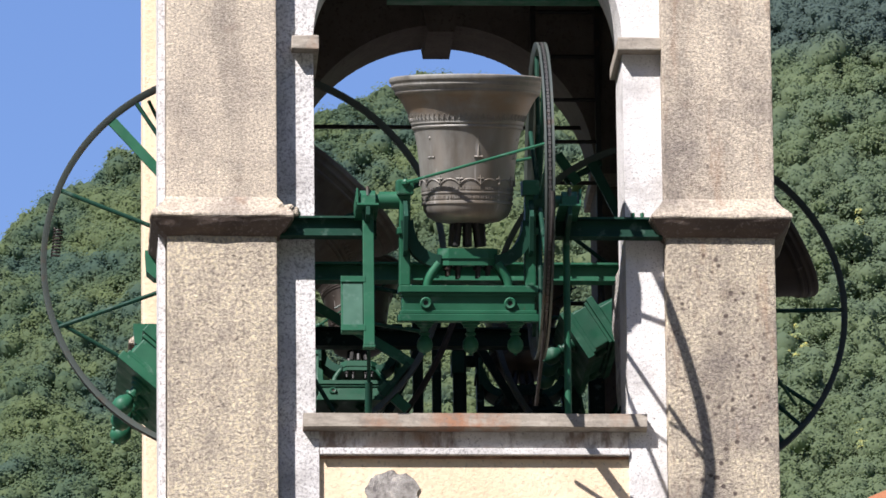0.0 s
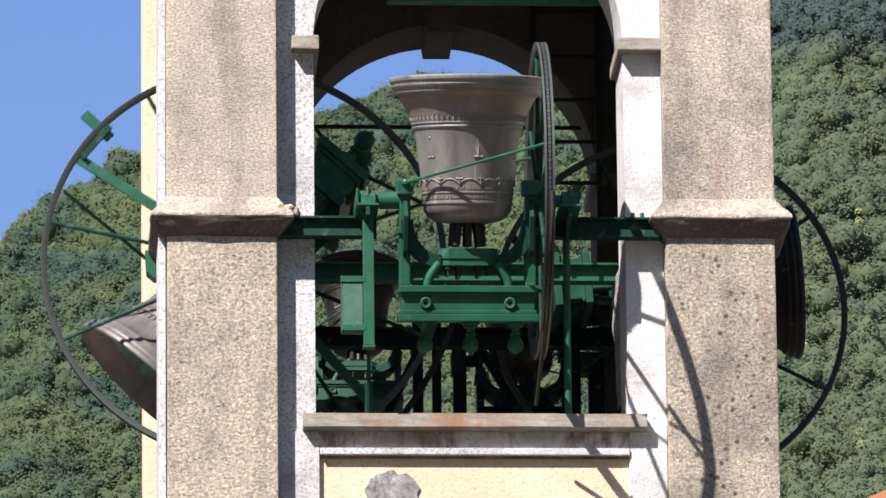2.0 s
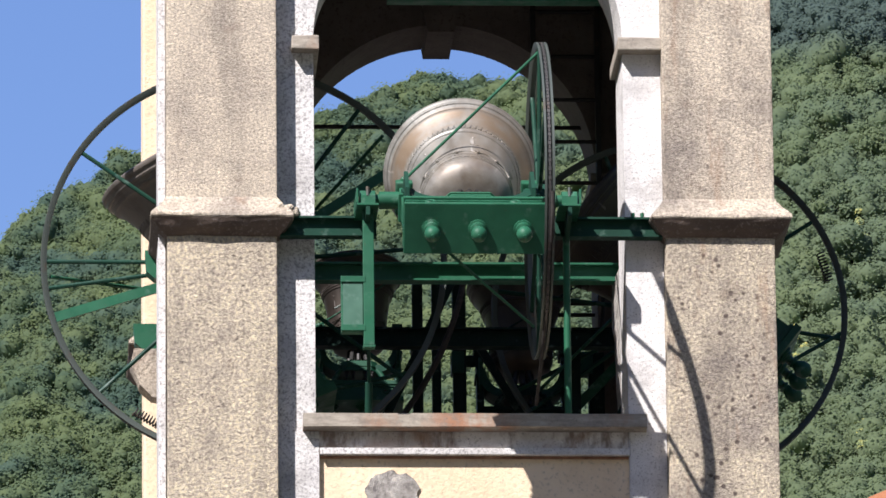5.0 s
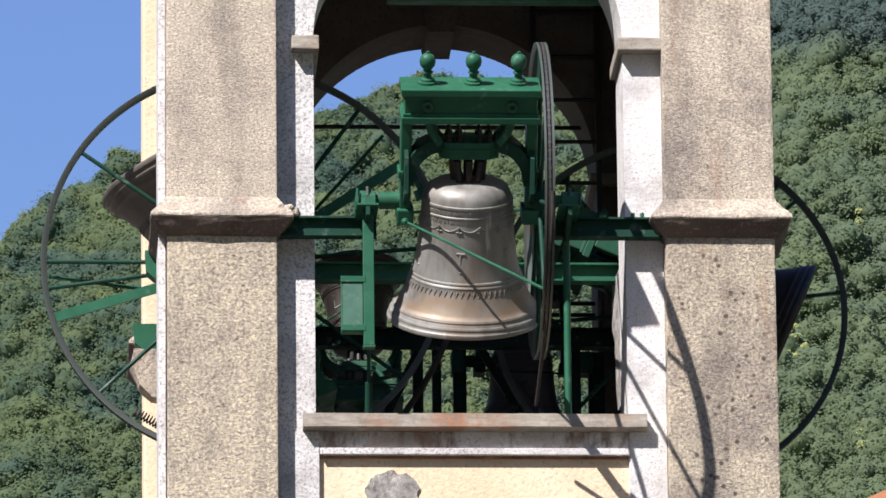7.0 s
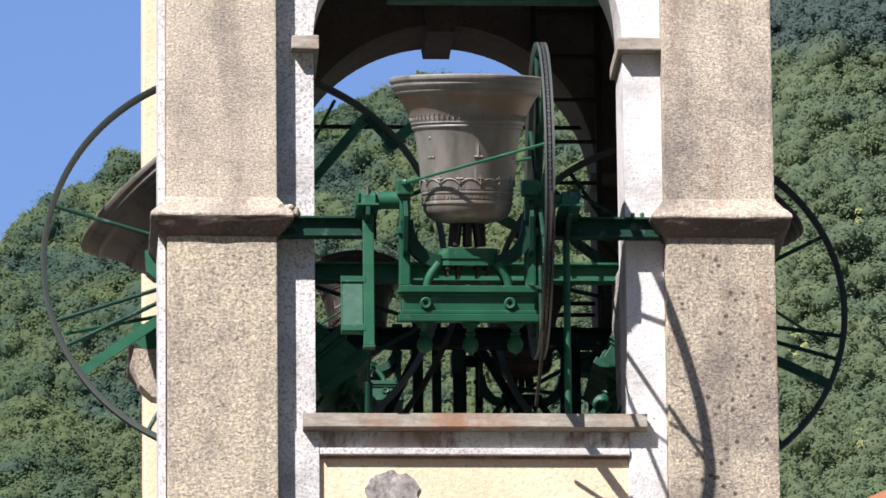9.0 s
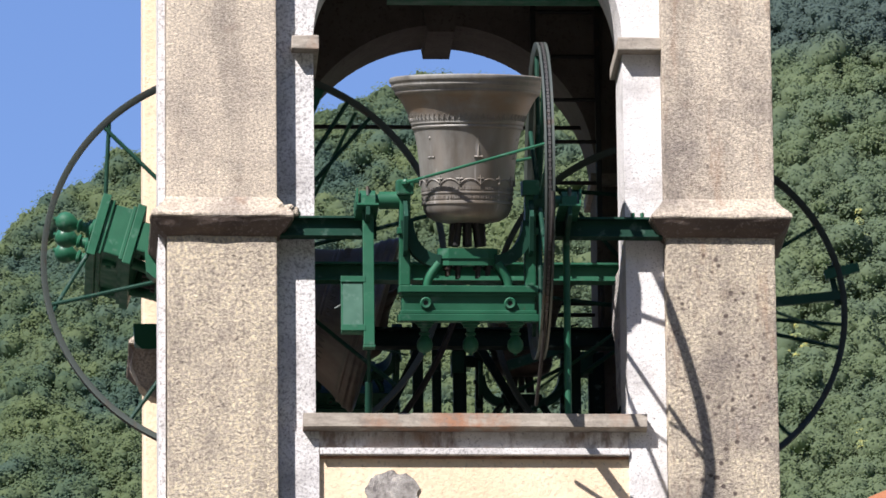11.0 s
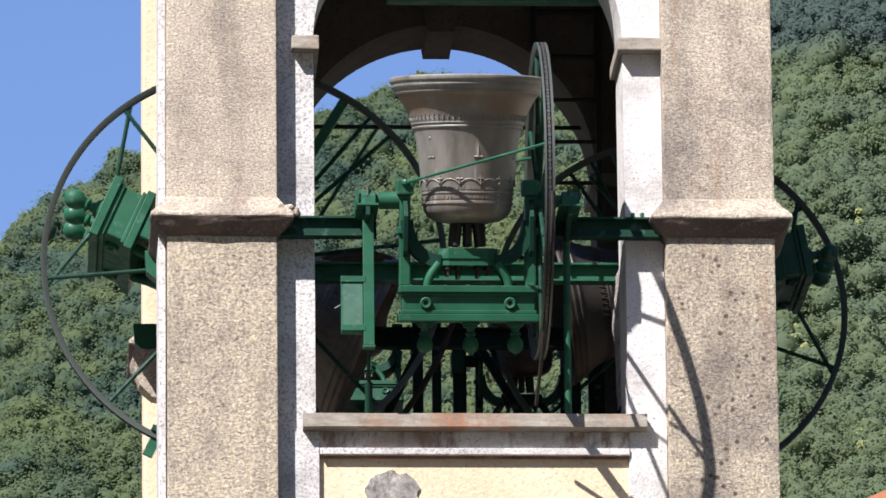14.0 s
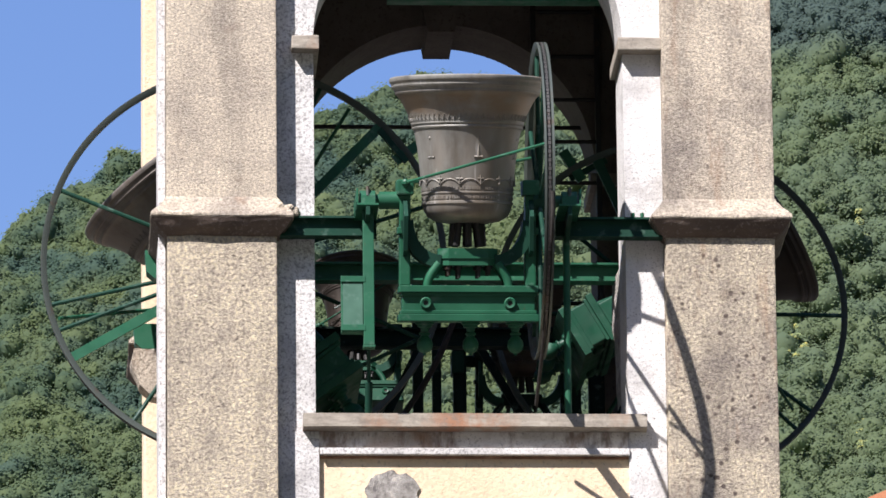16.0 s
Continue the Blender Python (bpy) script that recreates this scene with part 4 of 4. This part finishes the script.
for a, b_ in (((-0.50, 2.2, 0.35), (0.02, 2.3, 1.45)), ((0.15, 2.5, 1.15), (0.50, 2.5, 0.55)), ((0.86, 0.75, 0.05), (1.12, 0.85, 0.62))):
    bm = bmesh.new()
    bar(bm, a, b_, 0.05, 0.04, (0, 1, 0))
    single("frame_brace", bm, SHADED_GREEN, "slanting green brace of the bell frame, darkened for shade", "brace", "frame braces")
bm = bmesh.new()
tube(bm, [(0.06 - 0.10 * t - 0.34 * t * t, 1.6, 1.36 - 1.02 * t) for t in [i / 12 for i in range(13)]], 0.02, 8)
single("power_cable", bm, ROPE, "thick dark cable sagging across the frame", "cable", "", True)
bm = bmesh.new()
tube(bm, [(0.93 + 0.03 * math.sin(t * 3), 2.4, 1.60 - 0.5 * t) for t in [i / 10 for i in range(11)]], 0.012, 8)
single("power_cable", bm, ROPE, "thin dark cable hanging in the frame", "cable", "", True)

# tie rod across the rear arch and a ladder beside it
for x0, x1, z in ((-0.99, 1.02, 2.70), (0.62, 1.05, 1.545), (0.62, 1.05, 1.47)):
    bm = bmesh.new()
    rod(bm, (x0, 3.2, z), (x1, 3.2, z), 0.014, 10)
    single("tie_rod", bm, BLACKIRON, "black iron tie rod across the rear arch", "rod", "tie rods", True)
ladder = thing("ladder", (0.78, 2.88, 1.9), "dark iron ladder against the inner wall", "ladder")
for x in (-0.20, 0.205):
    bm = bmesh.new()
    box(bm, x - 0.017, x + 0.017, -0.02, 0.02, 0.0, 2.3, 0.003)
    part("rail", bm, BLACKIRON, ladder)
for z in (0.09, 0.345, 0.615, 0.89, 1.175, 1.47, 1.75, 2.03):
    bm = bmesh.new()
    rod(bm, (-0.19, 0, z), (0.195, 0, z), 0.013, 8)
    part("rung", bm, BLACKIRON, ladder)

# two small bells in the rear arch; metal and paint darkened for the shade there
REAR_WEST_AT, REAR_EAST_AT = (-0.54, 2.95, 1.24), (0.485, 2.95, 1.10)
rear_bells = []
for at, s, coat in ((REAR_WEST_AT, 0.66, MIDGREEN), (REAR_EAST_AT, 0.72, SHADED_GREEN)):
    rear = bell("bell", s, 0.6, (), (), "small dark bronze bell on a green headstock, in the rear arch", wheel=False, metal=DIM_BRONZE, coat=coat)
    rear.matrix_basis = Matrix.Translation(at)
    rear_bells.append(rear)
    for dx in (-0.56, 0.56):
        bm = bmesh.new()
        box(bm, at[0] + dx * s - 0.04, at[0] + dx * s + 0.04, at[1] - 0.07, at[1] + 0.07, at[2] - 0.09, at[2] + 0.05, 0.008)
        single("bearing_block", bm, DARKGREEN, "dark green bearing block of a small bell", "bearing", "small bearings")

# bearing beams of the side bells
for s, xb in ((-1, -1.31), (1, 1.364)):
    for y in (0.95, 2.55):
        bm = bmesh.new()
        box(bm, xb - 0.10, xb + 0.10, y - 0.06, y + 0.06, 1.0, 1.165, 0.008)
        single("bearing_block", bm, DARKGREEN, "dark green bearing block of a side bell", "bearing", "side bearings")
bm = bmesh.new()
prism(bm, ((-1.915, 1.20), (-1.70, 1.20), (-1.70, 1.03), (-1.86, 1.03), (-1.905, 1.07)), "y", 0.74, 0.86)
single("beam_end", bm, GREEN, "green beam end standing out of the west arch", "beam")

bm = bmesh.new()
prism(bm, ((-1.955, 1.19), (-1.70, 1.19), (-1.70, 1.03), (-1.90, 1.03), (-1.945, 1.07)), "y", 2.40, 2.52)
single("beam_end", bm, GREEN, "green beam end standing out of the west arch", "beam")

bm = bmesh.new()
prism(bm, ((-1.955, 1.028), (-1.74, 1.028), (-1.74, 0.72), (-1.84, 0.73), (-1.92, 0.80), (-1.965, 0.93)), "y", 2.40, 2.60)
bmesh.ops.subdivide_edges(bm, edges=bm.edges[:], cuts=4, use_grid_fill=True)
for v in bm.verts:
    v.co += noise.noise_vector(v.co * 8) * 0.012
tagged(single("corbel", bm, GREYED, "rough grey stone corbel under a beam end", "corbel"), kind="structure")

# thicker inner jamb below the bell beam, its plaster edge broken, grey for the reveal's shade
bm = bmesh.new()
rows = []
for i in range(25):
    z = -0.7 + 1.78 * i / 24
    e = 0.014 * noise.noise(Vector((0.3, 0.9, z * 6))) + (0.02 if z > 0.75 else 0.0)
    rows.append([bm.verts.new(p) for p in ((0.925, 0.662, z), (0.925 - e, 1.02, z), (1.13, 1.02, z), (1.13, 0.662, z))])
for a, b_ in zip(rows, rows[1:]):
    for i in range(4):
        bm.faces.new((a[i], a[(i + 1) % 4], b_[(i + 1) % 4], b_[i]))
bm.faces.new(rows[0][::-1])
bm.faces.new(rows[-1])
tagged(single("inner_jamb", bm, BARE, "inner jamb grey for its shade, with a broken plaster edge", "wall"), kind="structure")

# cement repair on the cream panel
bm = bmesh.new()
random.seed(3)
ring = []
for k in range(40):
    a = 2 * math.pi * k / 40
    r = 0.155 * (1 + 0.35 * noise.noise(Vector((math.cos(a) * 2.2, math.sin(a) * 2.2, 4.0))) + random.uniform(-0.04, 0.04))
    ring.append((-0.47 + r * math.cos(a), -0.43 + 0.80 * r * math.sin(a)))
prism(bm, ring, "y", 0.148, 0.1612)
repair = single("cement_repair", bm, BARE, "rough grey cement repair on the cream panel", "repair")
tagged(repair, kind="structure")

# a house low on the hillside, only its roof top shows
hp = Vector(EYE) + FWD * 1200 + SIDE * (0.0553 * 1200)
hp.z = EYE[2] + 0.2459 * 1200 - 11.2
house = thing("house", Matrix.Translation(hp), "hillside house with an orange tiled roof", "house")
bm = bmesh.new()
box(bm, -4.5, 4.5, -4, 4, -18, 5.4)
part("wall", bm, CREAM, house, "pale plastered wall")
bm = bmesh.new()
prism(bm, ((-5.2, 5.3), (-5.2, 5.6), (-2.6, 7.9), (0.0, 9.0), (2.6, 7.9), (5.2, 5.6), (5.2, 5.3)), "y", -4.6, 4.6)
part("roof", bm, TILE, house, "orange clay tile roof")


# ---- motions ----
def motions():
    """Turns of the bells, in degrees from mouth up."""
    front = ((0, 13), (2.3, 13), (2.5, 15.5), (2.7, 23), (2.9, 35), (3.0, 43), (3.1, 53), (3.3, 72), (3.5, 91), (3.7, 114), (3.8, 130), (3.9, 148), (4.0, 166), (4.1, 182), (4.2, 198), (4.4, 228), (4.6, 256),
             (4.8, 280), (5.0, 299), (5.2, 314), (5.4, 324), (5.6, 329), (5.8, 330), (6.0, 325), (6.2, 315), (6.3, 308), (6.4, 297), (6.5, 285.5), (6.6, 273), (6.7, 260), (6.8, 246), (6.9, 230), (7.0, 212),
             (7.1, 195), (7.2, 177), (7.3, 159), (7.4, 143.5), (7.5, 127), (7.6, 110.5), (7.7, 95.5), (7.9, 71), (8.0, 61), (8.1, 50), (8.3, 31), (8.5, 17), (8.7, 13), (16, 13))
    left = ((0, -41), (0.3, -46), (0.6, -62), (0.9, -88), (1.2, -115), (1.5, -149), (1.8, -193), (2.1, -236), (2.4, -273), (2.7, -300), (3.0, -321), (3.3, -333), (3.5, -336), (8.3, -336), (8.6, -333), (8.8, -327),
            (9.0, -318), (9.2, -306), (9.5, -282), (9.8, -250), (10.1, -211), (10.4, -168), (10.7, -132), (11.0, -106), (11.3, -84), (11.5, -70), (11.7, -59), (12.0, -47), (12.3, -42), (12.6, -40), (12.9, -43), (13.2, -52),
            (13.4, -63), (13.6, -78), (13.8, -96), (14.0, -114), (14.2, -133), (14.4, -160), (14.6, -193), (14.8, -224), (15.0, -248), (15.2, -271), (15.4, -288), (15.6, -303), (15.8, -315), (16.0, -323))
    right = ((0, 58), (0.5, 44), (1.0, 42), (1.5, 56), (2.0, 86), (2.25, 106), (2.5, 129), (2.75, 160), (3.0, 195), (3.3, 228), (3.6, 255), (3.9, 279), (4.2, 295), (4.6, 306), (5.0, 308), (5.4, 298), (5.7, 278), (6.0, 248),
             (6.3, 213), (6.5, 186), (6.7, 157), (7.0, 114), (7.3, 86), (7.6, 62), (8.0, 46), (8.5, 34), (9.0, 32), (9.4, 38), (9.8, 53), (10.2, 80), (10.6, 118), (11.0, 168), (11.3, 210), (11.5, 231), (11.8, 264), (12.0, 280),
             (12.5, 303), (13.0, 308), (13.5, 294), (14.0, 260), (14.25, 240), (14.5, 214), (14.75, 185), (15.0, 152), (15.25, 127), (15.5, 101), (16.0, 60))
    rear_west = ((0, -12), (10.3, -12), (10.7, 16), (11.0, 44), (11.3, 71), (11.5, 90), (11.7, 116), (11.9, 145), (12.1, 173), (12.3, 203), (12.5, 233), (12.8, 272), (13.1, 308), (13.4, 336), (13.7, 348), (16, 348))
    rear_east = ((0, 348), (5.2, 348), (5.6, 338), (6.0, 318), (6.3, 292), (6.5, 268), (6.7, 234), (7.0, 182), (7.3, 144), (7.6, 112), (7.8, 95), (8.0, 76), (8.3, 48), (8.6, 25), (8.9, 14), (16, 13))
    walk(front_bell, [(t, Matrix.Translation(FRONT_AT) @ Matrix.Rotation(radians(a), 4, "X")) for t, a in front])
    for ob, at, rows in ((rear_bells[0], REAR_WEST_AT, rear_west), (rear_bells[1], REAR_EAST_AT, rear_east)):
        walk(ob, [(t, Matrix.Translation(at) @ Matrix.Rotation(radians(a), 4, "X")) for t, a in rows])
    # the clapper falls over to the other side while the bell stands past the top
    clapper = next(c for c in front_bell.children if c.name.startswith("clapper"))
    lean = ((0, 0), (3.6, 0), (4.2, 15), (4.7, 50), (6.9, 50), (7.3, 28), (7.5, 14), (7.8, 0), (16, 0))
    walk(clapper, [(t, Matrix.Rotation(radians(-a), 4, "X")) for t, a in lean])
    walk(left_bell, [(t, Matrix.Translation(LEFT_AT) @ Matrix.Rotation(radians(-a), 4, "Y") @ Matrix.Rotation(-math.pi / 2, 4, "Z")) for t, a in left])
    walk(right_bell, [(t, Matrix.Translation(RIGHT_AT) @ Matrix.Rotation(radians(a), 4, "Y") @ Matrix.Rotation(math.pi / 2, 4, "Z")) for t, a in right])


motions()
